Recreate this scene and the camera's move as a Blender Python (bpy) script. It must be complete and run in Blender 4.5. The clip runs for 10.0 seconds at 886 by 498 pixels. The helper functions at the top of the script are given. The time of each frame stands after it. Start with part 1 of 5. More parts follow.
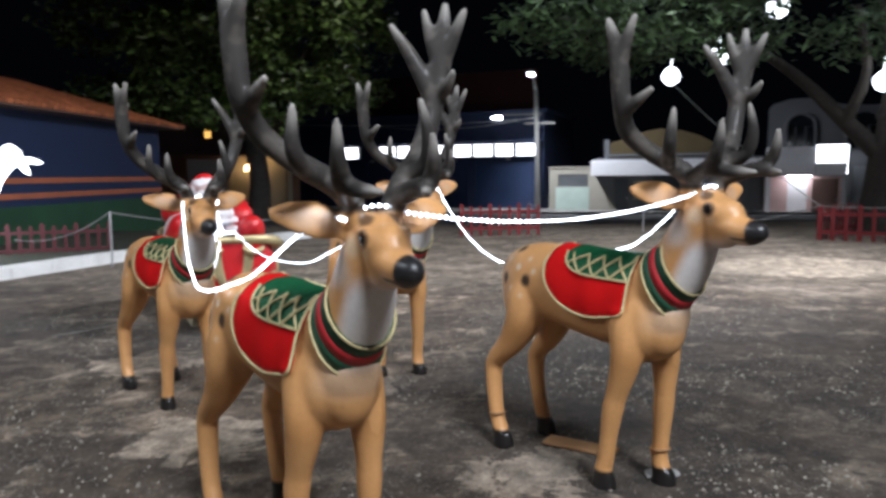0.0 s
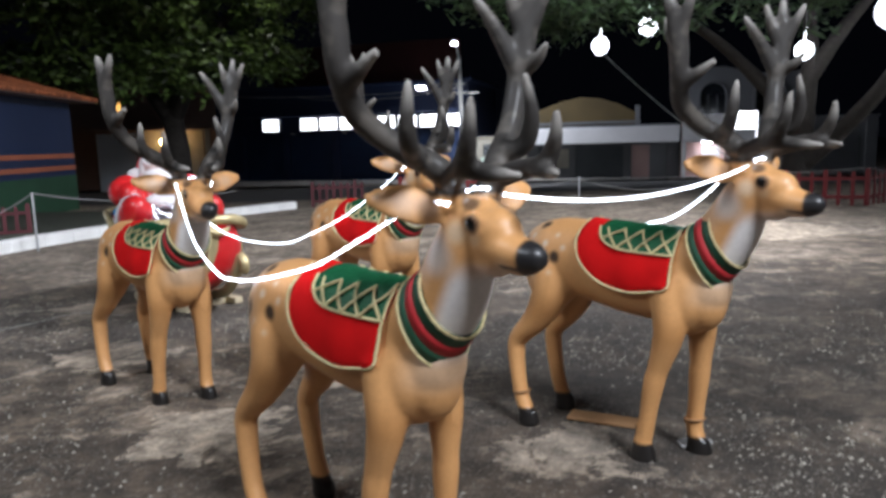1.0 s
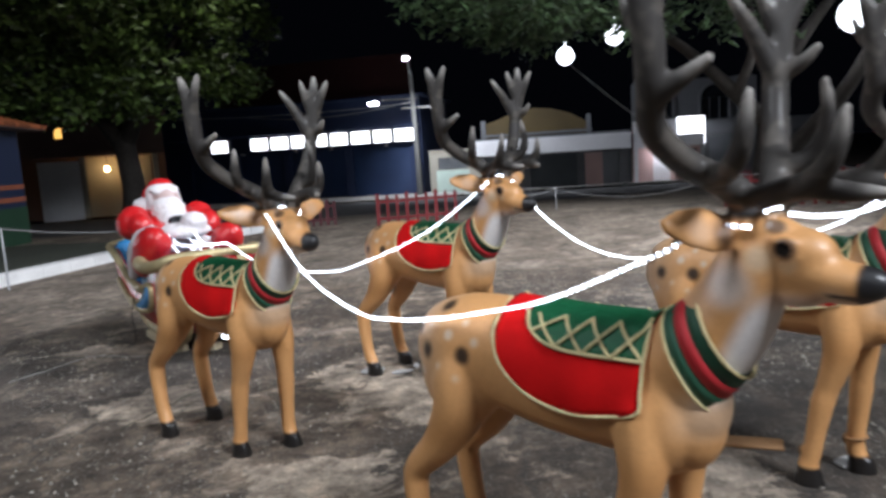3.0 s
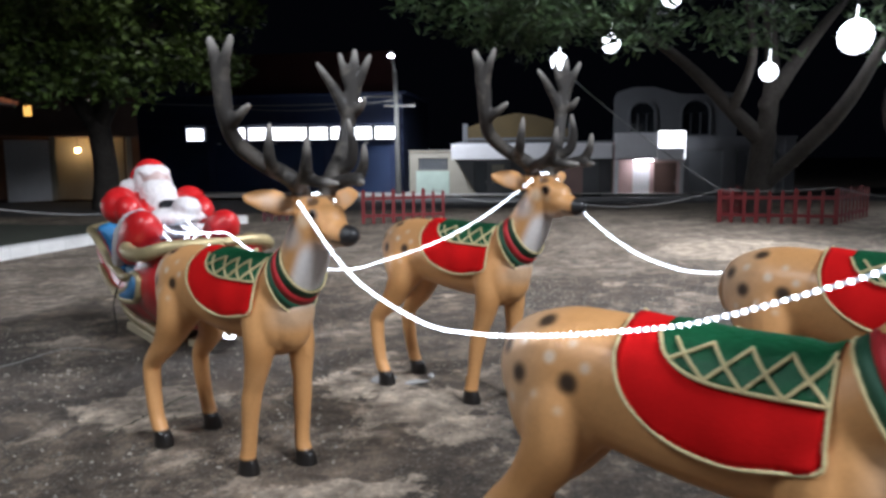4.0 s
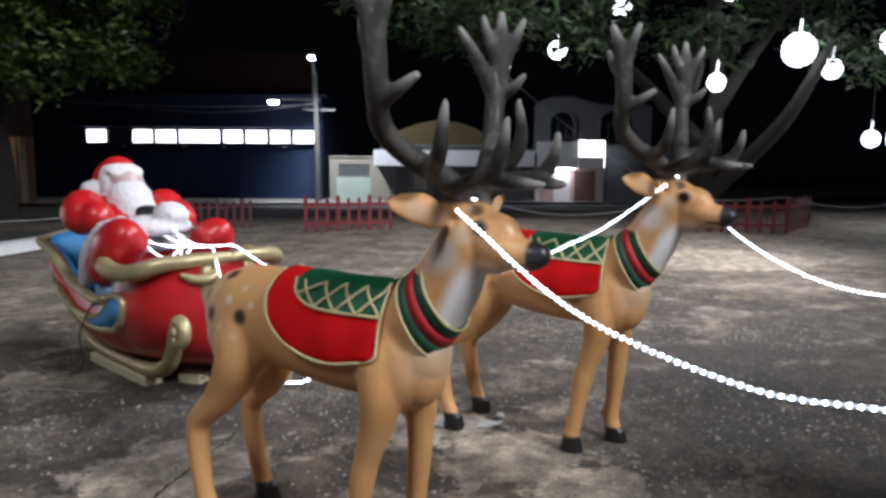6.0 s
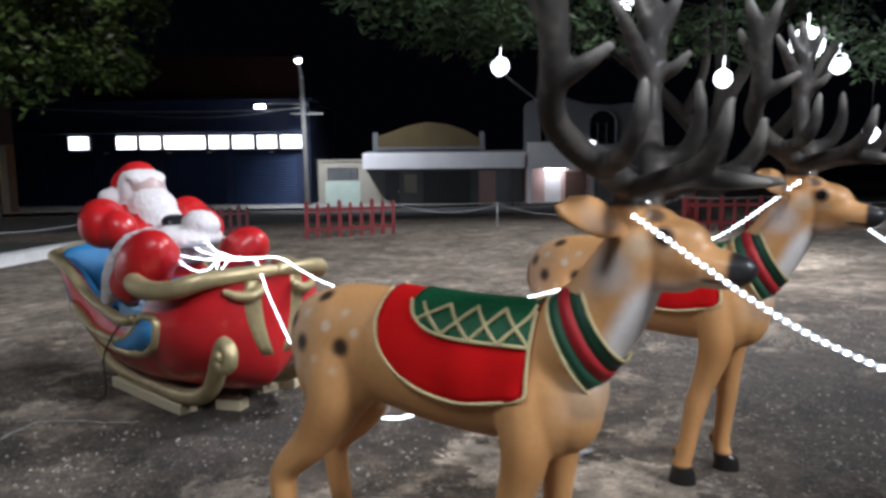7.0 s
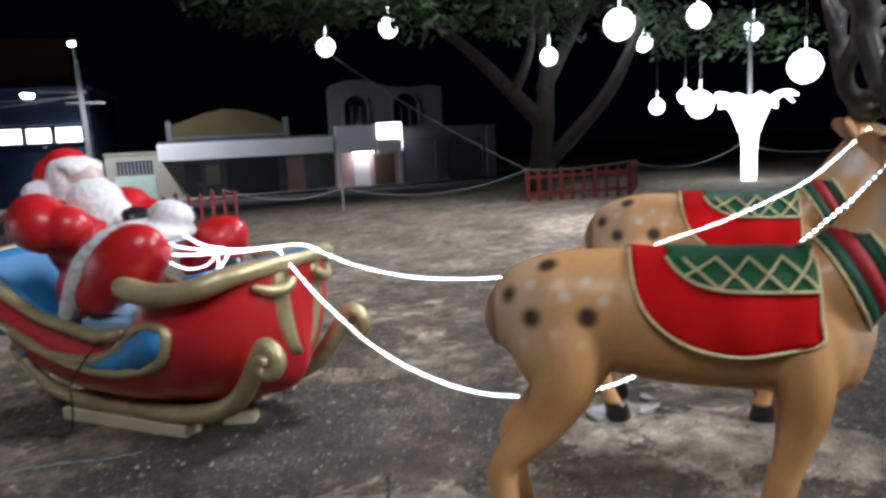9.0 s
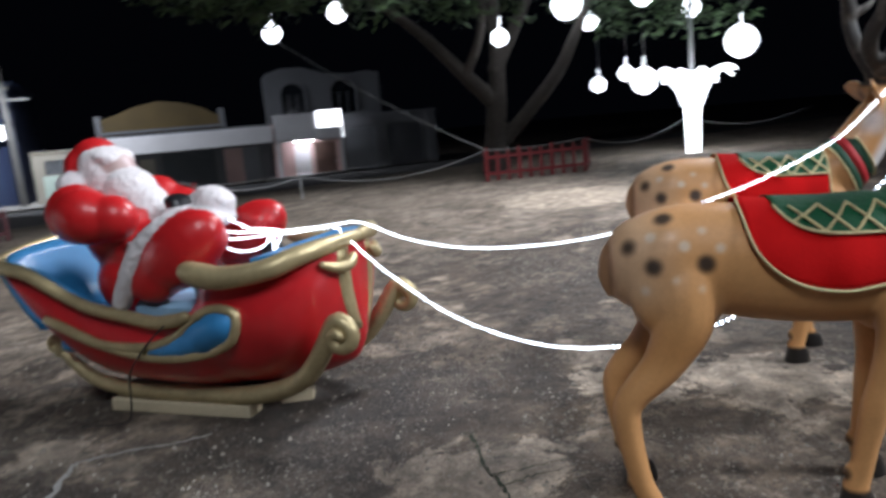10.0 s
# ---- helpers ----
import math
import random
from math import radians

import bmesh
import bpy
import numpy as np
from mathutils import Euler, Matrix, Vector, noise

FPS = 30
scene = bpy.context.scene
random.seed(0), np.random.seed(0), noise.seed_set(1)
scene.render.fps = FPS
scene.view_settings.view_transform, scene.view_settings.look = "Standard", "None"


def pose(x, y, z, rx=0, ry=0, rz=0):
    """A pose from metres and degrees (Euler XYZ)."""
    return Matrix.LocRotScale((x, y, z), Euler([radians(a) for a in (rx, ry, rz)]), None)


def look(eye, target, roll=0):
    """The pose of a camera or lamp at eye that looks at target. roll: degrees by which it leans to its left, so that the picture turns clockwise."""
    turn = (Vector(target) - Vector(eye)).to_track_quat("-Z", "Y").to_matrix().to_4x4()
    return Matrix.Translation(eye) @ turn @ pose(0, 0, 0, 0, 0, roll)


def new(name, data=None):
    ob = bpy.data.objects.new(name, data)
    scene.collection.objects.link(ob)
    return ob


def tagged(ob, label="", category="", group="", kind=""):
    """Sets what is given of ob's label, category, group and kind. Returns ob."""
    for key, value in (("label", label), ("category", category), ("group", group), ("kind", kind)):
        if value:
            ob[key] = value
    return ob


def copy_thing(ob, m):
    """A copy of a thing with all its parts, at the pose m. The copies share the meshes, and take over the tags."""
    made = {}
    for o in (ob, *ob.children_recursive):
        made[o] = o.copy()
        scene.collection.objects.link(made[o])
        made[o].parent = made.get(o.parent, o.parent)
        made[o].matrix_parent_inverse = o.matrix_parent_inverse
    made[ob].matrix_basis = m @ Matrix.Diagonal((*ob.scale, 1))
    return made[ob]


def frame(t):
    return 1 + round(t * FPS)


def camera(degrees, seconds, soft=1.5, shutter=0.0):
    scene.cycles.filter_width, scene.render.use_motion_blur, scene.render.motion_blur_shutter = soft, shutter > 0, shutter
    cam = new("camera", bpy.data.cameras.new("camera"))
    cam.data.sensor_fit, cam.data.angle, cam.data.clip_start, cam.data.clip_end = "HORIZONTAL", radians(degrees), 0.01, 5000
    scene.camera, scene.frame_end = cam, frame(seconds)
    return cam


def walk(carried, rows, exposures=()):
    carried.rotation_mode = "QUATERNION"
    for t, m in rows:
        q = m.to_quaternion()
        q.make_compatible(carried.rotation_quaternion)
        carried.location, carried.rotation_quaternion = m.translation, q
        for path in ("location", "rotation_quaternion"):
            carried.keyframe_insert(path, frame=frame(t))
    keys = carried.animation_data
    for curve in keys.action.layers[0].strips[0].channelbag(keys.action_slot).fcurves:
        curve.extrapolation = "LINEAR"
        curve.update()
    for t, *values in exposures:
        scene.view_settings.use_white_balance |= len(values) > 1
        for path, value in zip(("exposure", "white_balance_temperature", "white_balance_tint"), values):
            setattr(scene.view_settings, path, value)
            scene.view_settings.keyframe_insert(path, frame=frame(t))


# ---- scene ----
from mathutils.bvhtree import BVHTree

cam = camera(63.7, 10.0, soft=3.1, shutter=0.5)
PATH = [
    (0, (0.846, 0.652, 1.463), (0.507, 2.612, 1.253), -0.5),
    (0.5, (0.567, 0.727, 1.499), (0.371, 2.706, 1.278), -1.9),
    (1, (0.319, 0.703, 1.497), (0.202, 2.678, 1.203), -1.4),
    (1.5, (0.069, 0.644, 1.512), (0.055, 2.608, 1.135), -2.4),
    (2, (-0.155, 0.641, 1.539), (-0.037, 2.62, 1.276), -2.2),
    (2.5, (-0.389, 0.741, 1.55), (-0.279, 2.72, 1.283), -4.1),
    (3, (-0.534, 0.953, 1.55), (-0.501, 2.935, 1.288), -3.6),
    (3.2, (-0.598, 1.045, 1.544), (-0.563, 3.032, 1.316), -2.5),
    (4.5, (-1.083, 1.608, 1.494), (-0.938, 3.584, 1.218), -0.4),
    (5, (-1.299, 1.871, 1.496), (-1.132, 3.855, 1.303), -1.1),
    (5.2, (-1.412, 1.963, 1.468), (-1.254, 3.947, 1.273), 1.1),
    (6.3, (-1.905, 2.404, 1.46), (-1.499, 4.346, 1.211), -0.2),
    (6.5, (-1.982, 2.526, 1.46), (-1.585, 4.472, 1.225), -0.3),
    (7, (-2.183, 2.766, 1.445), (-1.763, 4.708, 1.212), -0.5),
    (7.5, (-2.457, 2.99, 1.435), (-1.765, 4.85, 1.188), -2.6),
    (8, (-2.736, 3.191, 1.421), (-2.034, 5.039, 1.118), -3.4),
    (8.5, (-2.989, 3.37, 1.436), (-2.152, 5.17, 1.19), -4.3),
    (9, (-3.354, 3.419, 1.394), (-2.403, 5.155, 1.104), -3.0),
    (9.5, (-3.671, 3.44, 1.386), (-2.772, 5.187, 1.01), -2.2),
    (10, (-3.953, 3.603, 1.386), (-2.858, 5.242, 1.044), -5.1),
]
walk(cam, [(t, look(eye, target, roll)) for t, eye, target, roll in PATH],
     [(0, .08, 6150, 14), (1.5, .25, 6150, 14), (3.0, .14, 6150, 14), (5.0, .06, 6150, 14), (7.0, -.06, 6150, 14), (10.0, 0.0, 6150, 14)])

# ---- night sky and lamps ----
world = bpy.data.worlds.new("night")
scene.world = world
world.use_nodes = True
world.node_tree.nodes["Background"].inputs[0].default_value = (0.5, 0.6, 1.0, 1)
world.node_tree.nodes["Background"].inputs[1].default_value = 0.0014


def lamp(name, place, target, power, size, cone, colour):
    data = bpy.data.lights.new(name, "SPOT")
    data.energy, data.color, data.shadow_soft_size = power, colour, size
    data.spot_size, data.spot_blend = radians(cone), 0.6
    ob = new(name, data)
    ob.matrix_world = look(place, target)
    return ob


# unseen floodlights, inferred from how the team and sleigh are lit
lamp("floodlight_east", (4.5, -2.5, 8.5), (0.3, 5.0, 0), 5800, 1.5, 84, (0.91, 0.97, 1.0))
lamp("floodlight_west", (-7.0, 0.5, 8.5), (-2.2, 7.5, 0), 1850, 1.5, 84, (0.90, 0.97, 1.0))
# unseen fill, added to brighten the paving beyond the team
lamp("fill_far", (6.5, 8.5, 9.0), (-1.0, 13.5, 0), 7600, 1.2, 84, (0.93, 0.97, 1.0))
# unseen fill, added to light the shade tree's leaves
lamp("tree_fill", (-4.6, 25.0, 9.5), (-13.0, 29.0, 7.0), 540, 0.15, 95, (1.0, 0.97, 0.85))
lamp("street_lamp_light", (-1.3, 44.2, 7.0), (3.5, 45.0, -1.2), 4200, 0.3, 140, (0.92, 0.96, 1.0))


# ---- materials ----
def material(name, colour=(0.5, 0.5, 0.5), rough=0.6, metal=0.0, bump=0.0, grain=40.0, vary=0.15, stain=0.2, stain_scale=1.2,
             attribute="", coat=0.0, island=0.0, emit=0.0, emit_colour=(1, 1, 1), coords="Object", sheen=0.0, spec=0.5):
    m = bpy.data.materials.new(name)
    m.use_nodes = True
    n, link = m.node_tree.nodes, m.node_tree.links
    b = n["Principled BSDF"]
    b.inputs["Roughness"].default_value, b.inputs["Metallic"].default_value = rough, metal
    b.inputs["Coat Weight"].default_value, b.inputs["Coat Roughness"].default_value = coat, 0.15
    b.inputs["Sheen Weight"].default_value = sheen
    b.inputs["Specular IOR Level"].default_value = spec
    if emit:
        b.inputs["Emission Color"].default_value, b.inputs["Emission Strength"].default_value = (*emit_colour, 1), emit
    co = n.new("ShaderNodeTexCoord")
    fine, broad = n.new("ShaderNodeTexNoise"), n.new("ShaderNodeTexNoise")
    for tex, scale, detail in ((fine, grain, 4), (broad, stain_scale, 6)):
        tex.inputs["Scale"].default_value, tex.inputs["Detail"].default_value = scale, detail
        link.new(co.outputs[coords], tex.inputs["Vector"])
    total = n.new("ShaderNodeMath")
    total.operation = "MULTIPLY_ADD"
    total.inputs[1].default_value, total.inputs[2].default_value = 2 * vary, 1 - vary - stain
    link.new(fine.outputs["Fac"], total.inputs[0])
    more = n.new("ShaderNodeMath")
    more.operation = "MULTIPLY_ADD"
    more.inputs[1].default_value = 2 * stain
    link.new(broad.outputs["Fac"], more.inputs[0])
    link.new(total.outputs[0], more.inputs[2])
    value = more.outputs[0]
    if island:
        geo, spread = n.new("ShaderNodeNewGeometry"), n.new("ShaderNodeMath")
        spread.operation = "MULTIPLY_ADD"
        spread.inputs[1].default_value, spread.inputs[2].default_value = 2 * island, 1 - island
        link.new(geo.outputs["Random Per Island"], spread.inputs[0])
        both = n.new("ShaderNodeMath")
        both.operation = "MULTIPLY"
        link.new(value, both.inputs[0])
        link.new(spread.outputs[0], both.inputs[1])
        value = both.outputs[0]
    mix = n.new("ShaderNodeMix")
    mix.data_type, mix.blend_type = "RGBA", "MULTIPLY"
    mix.inputs[0].default_value = 1
    if attribute:
        at = n.new("ShaderNodeAttribute")
        at.attribute_name = attribute
        link.new(at.outputs["Color"], mix.inputs[6])
        link.new(at.outputs["Alpha"], b.inputs["Roughness"])
    else:
        mix.inputs[6].default_value = (*colour, 1)
    link.new(value, mix.inputs[7])
    link.new(mix.outputs[2], b.inputs["Base Color"])
    if bump:
        bm_ = n.new("ShaderNodeBump")
        bm_.inputs["Strength"].default_value, bm_.inputs["Distance"].default_value = bump, 0.01
        link.new(fine.outputs["Fac"], bm_.inputs["Height"])
        link.new(bm_.outputs[0], b.inputs["Normal"])
    return m


def glow(name, colour, strength):
    m = bpy.data.materials.new(name)
    m.use_nodes = True
    b = m.node_tree.nodes["Principled BSDF"]
    b.inputs["Base Color"].default_value = (0.8, 0.8, 0.8, 1)
    b.inputs["Emission Color"].default_value, b.inputs["Emission Strength"].default_value = (*colour, 1), strength
    return m


def ground_material():
    """Worn plaza paving: dark weathered patches, pale bare cement, grit and fine cracks."""
    m = bpy.data.materials.new("worn_paving")
    m.use_nodes = True
    n, link = m.node_tree.nodes, m.node_tree.links
    b = n["Principled BSDF"]
    co = n.new("ShaderNodeTexCoord")

    def noise_tex(scale, detail, rough=0.6, warp=0.0):
        t = n.new("ShaderNodeTexNoise")
        t.inputs["Scale"].default_value, t.inputs["Detail"].default_value, t.inputs["Roughness"].default_value = scale, detail, rough
        t.inputs["Distortion"].default_value = warp
        link.new(co.outputs["Object"], t.inputs["Vector"])
        return t.outputs["Fac"]

    def ramp(value, stops):
        r = n.new("ShaderNodeValToRGB")
        e = r.color_ramp.elements
        for i, (p, c) in enumerate(stops):
            el = e[i] if i < 2 else e.new(p)
            el.position, el.color = p, (*c, 1)
        link.new(value, r.inputs[0])
        return r.outputs[0]

    def mixed(kind, fac, a, c):
        x = n.new("ShaderNodeMix")
        x.data_type, x.blend_type = "RGBA", kind
        for s, v in ((0, fac), (6, a), (7, c)):
            if hasattr(v, "links"):
                link.new(v, x.inputs[s])
            else:
                x.inputs[s].default_value = v
        return x.outputs[2]

    base = ramp(noise_tex(0.55, 10, 0.65, 0.4), [(0.38, (0.050, 0.037, 0.027)), (0.48, (0.105, 0.080, 0.060)), (0.60, (0.20, 0.16, 0.125))])
    pale = ramp(noise_tex(1.5, 10, 0.72, 0.2), [(0.53, (0, 0, 0)), (0.59, (0.95, 0.95, 0.95))])
    col = mixed("MIX", pale, base, (0.36, 0.298, 0.24, 1))
    dark = ramp(noise_tex(0.9, 12, 0.8, 0.2), [(0.49, (0, 0, 0)), (0.55, (0.9, 0.9, 0.9))])
    col = mixed("MIX", dark, col, (0.045, 0.035, 0.027, 1))
    # smoother, paler cement beyond the worn square
    place = n.new("ShaderNodeSeparateXYZ")
    link.new(co.outputs["Object"], place.inputs[0])
    edge = n.new("ShaderNodeMath")
    edge.operation = "MULTIPLY_ADD"
    edge.inputs[1].default_value = 9.0
    link.new(noise_tex(0.35, 9, 0.7, 0.5), edge.inputs[0])
    link.new(place.outputs[1], edge.inputs[2])
    zone = n.new("ShaderNodeMath")
    zone.operation = "MULTIPLY"
    zone.inputs[1].default_value = 0.05
    link.new(edge.outputs[0], zone.inputs[0])
    beyond = ramp(zone.outputs[0], [(0.70, (0, 0, 0)), (0.75, (0.8, 0.8, 0.8)), (0.95, (0.9, 0.9, 0.9))])
    cement = ramp(noise_tex(1.1, 10, 0.75, 0.3), [(0.36, (0.11, 0.088, 0.068)), (0.5, (0.25, 0.21, 0.172)), (0.64, (0.38, 0.33, 0.28))])
    col = mixed("MIX", beyond, col, cement)
    crack = n.new("ShaderNodeTexVoronoi")
    crack.feature = "DISTANCE_TO_EDGE"
    crack.inputs["Scale"].default_value = 0.62
    warp = n.new("ShaderNodeVectorMath")
    warp.operation = "ADD"
    wn = n.new("ShaderNodeTexNoise")
    wn.inputs["Scale"].default_value, wn.inputs["Detail"].default_value = 3.0, 4
    link.new(co.outputs["Object"], wn.inputs["Vector"])
    link.new(co.outputs["Object"], warp.inputs[0])
    small = n.new("ShaderNodeVectorMath")
    small.operation = "SCALE"
    small.inputs["Scale"].default_value = 0.35
    link.new(wn.outputs["Color"], small.inputs[0])
    link.new(small.outputs[0], warp.inputs[1])
    link.new(warp.outputs[0], crack.inputs["Vector"])
    lines = ramp(crack.outputs["Distance"], [(0.004, (0.55, 0.55, 0.55)), (0.012, (0, 0, 0))])
    col = mixed("MIX", lines, col, (0.03, 0.028, 0.026, 1))
    # broken crust: hand-sized mottling
    crust = ramp(noise_tex(6.5, 8, 0.72), [(0.36, (0.42, 0.40, 0.38)), (0.5, (0.95, 0.94, 0.92)), (0.64, (1.75, 1.70, 1.63))])
    col = mixed("MULTIPLY", 0.85, col, crust)
    # crust broken away down to dark gravel, with sharp edges
    broken = ramp(noise_tex(2.1, 12, 0.78, 0.3), [(0.515, (0, 0, 0)), (0.535, (0.75, 0.75, 0.75))])
    col = mixed("MIX", mixed("MULTIPLY", 1.0, broken, ramp(zone.outputs[0], [(0.66, (1, 1, 1)), (0.9, (0.35, 0.35, 0.35))])), col, mixed("MULTIPLY", 1.0, (0.062, 0.048, 0.036, 1), crust))
    # islands of bare pale cement
    for place, wide in (((-2.45, 5.76, 0.0), 0.42), ((-1.15, 4.22, 0.0), 0.35), ((0.75, 3.95, 0.0), 0.3), ((-1.12, 6.07, 0.0), 0.35), ((-0.78, 5.5, 0.0), 0.4), ((-3.83, 7.55, 0.0), 0.25), ((-2.3, 5.72, 0.0), 0.3), ((-0.6, 5.2, 0.0), 0.3), ((4.4, 12.0, 0.0), 1.3)):
        away = n.new("ShaderNodeVectorMath")
        away.operation = "DISTANCE"
        away.inputs[1].default_value = place
        link.new(co.outputs["Object"], away.inputs[0])
        ragged = n.new("ShaderNodeMath")
        ragged.operation = "MULTIPLY_ADD"
        ragged.inputs[1].default_value = 1.4
        link.new(noise_tex(3.2, 9, 0.75, 0.4), ragged.inputs[0])
        link.new(away.outputs["Value"], ragged.inputs[2])
        near_by = n.new("ShaderNodeMath")
        near_by.operation = "MULTIPLY"
        near_by.inputs[1].default_value = 0.9 / (wide + 0.7)
        link.new(ragged.outputs[0], near_by.inputs[0])
        bare = ramp(near_by.outputs[0], [(0.0, (0.92, 0.92, 0.92)), (0.86, (0.92, 0.92, 0.92)), (0.90, (0, 0, 0))])
        col = mixed("MIX", bare, col, mixed("MULTIPLY", 1.0, (0.40, 0.34, 0.28, 1), crust))
    # dark patches, ragged at their edges: between sleigh and team, and beside the team
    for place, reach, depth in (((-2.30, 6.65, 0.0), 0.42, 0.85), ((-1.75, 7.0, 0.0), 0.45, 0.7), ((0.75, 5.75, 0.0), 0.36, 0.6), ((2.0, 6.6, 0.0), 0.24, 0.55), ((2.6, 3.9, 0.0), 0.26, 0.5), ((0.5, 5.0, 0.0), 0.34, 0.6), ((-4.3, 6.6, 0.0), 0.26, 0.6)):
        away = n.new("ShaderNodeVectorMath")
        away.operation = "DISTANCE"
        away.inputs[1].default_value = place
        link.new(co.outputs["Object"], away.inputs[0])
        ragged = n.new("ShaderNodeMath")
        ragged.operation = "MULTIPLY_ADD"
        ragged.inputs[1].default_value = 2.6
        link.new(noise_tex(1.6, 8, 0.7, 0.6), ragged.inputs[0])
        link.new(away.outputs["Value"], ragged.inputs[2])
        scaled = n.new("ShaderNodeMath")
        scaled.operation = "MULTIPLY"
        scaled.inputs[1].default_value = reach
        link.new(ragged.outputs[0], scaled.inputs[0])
        dark_patch = ramp(scaled.outputs[0], [(0.0, (depth,) * 3), (0.5, (depth * .9,) * 3), (0.96, (0, 0, 0))])
        col = mixed("MIX", dark_patch, col, (0.032, 0.029, 0.028, 1))
    # exposed aggregate: pale chips of two sizes, thick in places
    chips = []
    for scale, share, lo, hi in ((36, 0.70, 0.40, 0.56), (75, 0.62, 0.36, 0.52)):
        cells = n.new("ShaderNodeTexVoronoi")
        cells.inputs["Scale"].default_value = scale
        wobble = n.new("ShaderNodeVectorMath")
        wobble.operation = "MULTIPLY_ADD"
        wobble.inputs[1].default_value = (0.02, 0.02, 0.02)
        wob = n.new("ShaderNodeTexNoise")
        wob.inputs["Scale"].default_value = 40
        link.new(co.outputs["Object"], wob.inputs["Vector"])
        link.new(wob.outputs["Color"], wobble.inputs[0])
        link.new(co.outputs["Object"], wobble.inputs[2])
        link.new(wobble.outputs[0], cells.inputs["Vector"])
        lot = n.new("ShaderNodeSeparateXYZ")
        link.new(cells.outputs["Color"], lot.inputs[0])
        chosen = ramp(lot.outputs[0], [(share, (0, 0, 0)), (share + 0.02, (1, 1, 1))])
        shape = ramp(cells.outputs["Distance"], [(0.30, (1, 1, 1)), (0.42, (0, 0, 0))])
        where = ramp(noise_tex(1.3, 6, 0.65), [(lo, (0.03, 0.03, 0.03)), (hi, (0.48, 0.48, 0.48))])
        chip = mixed("MULTIPLY", 1.0, mixed("MULTIPLY", 1.0, mixed("MULTIPLY", 1.0, chosen, shape), where), ramp(zone.outputs[0], [(0.6, (1, 1, 1)), (0.76, (0.2, 0.2, 0.2))]))
        tone = ramp(lot.outputs[1], [(0.0, (0.16, 0.14, 0.115)), (0.6, (0.30, 0.275, 0.24)), (1.0, (0.46, 0.43, 0.385))])
        col = mixed("MIX", chip, col, tone)
        chips.append(chip)
    fine = noise_tex(60, 5, 0.7)
    col = mixed("MULTIPLY", 0.7, col, ramp(fine, [(0.3, (0.57, 0.545, 0.51)), (0.7, (1.36, 1.29, 1.20))]))
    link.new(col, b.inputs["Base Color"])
    b.inputs["Roughness"].default_value = 0.8
    bump = n.new("ShaderNodeBump")
    bump.inputs["Strength"].default_value, bump.inputs["Distance"].default_value = 0.7, 0.02
    total = n.new("ShaderNodeMath")
    total.operation = "ADD"
    link.new(fine, total.inputs[0])
    link.new(noise_tex(9, 6, 0.7), total.inputs[1])
    raised = n.new("ShaderNodeMath")
    raised.operation = "ADD"
    link.new(total.outputs[0], raised.inputs[0])
    link.new(chips[0], raised.inputs[1])
    link.new(raised.outputs[0], bump.inputs["Height"])
    link.new(bump.outputs[0], b.inputs["Normal"])
    return m


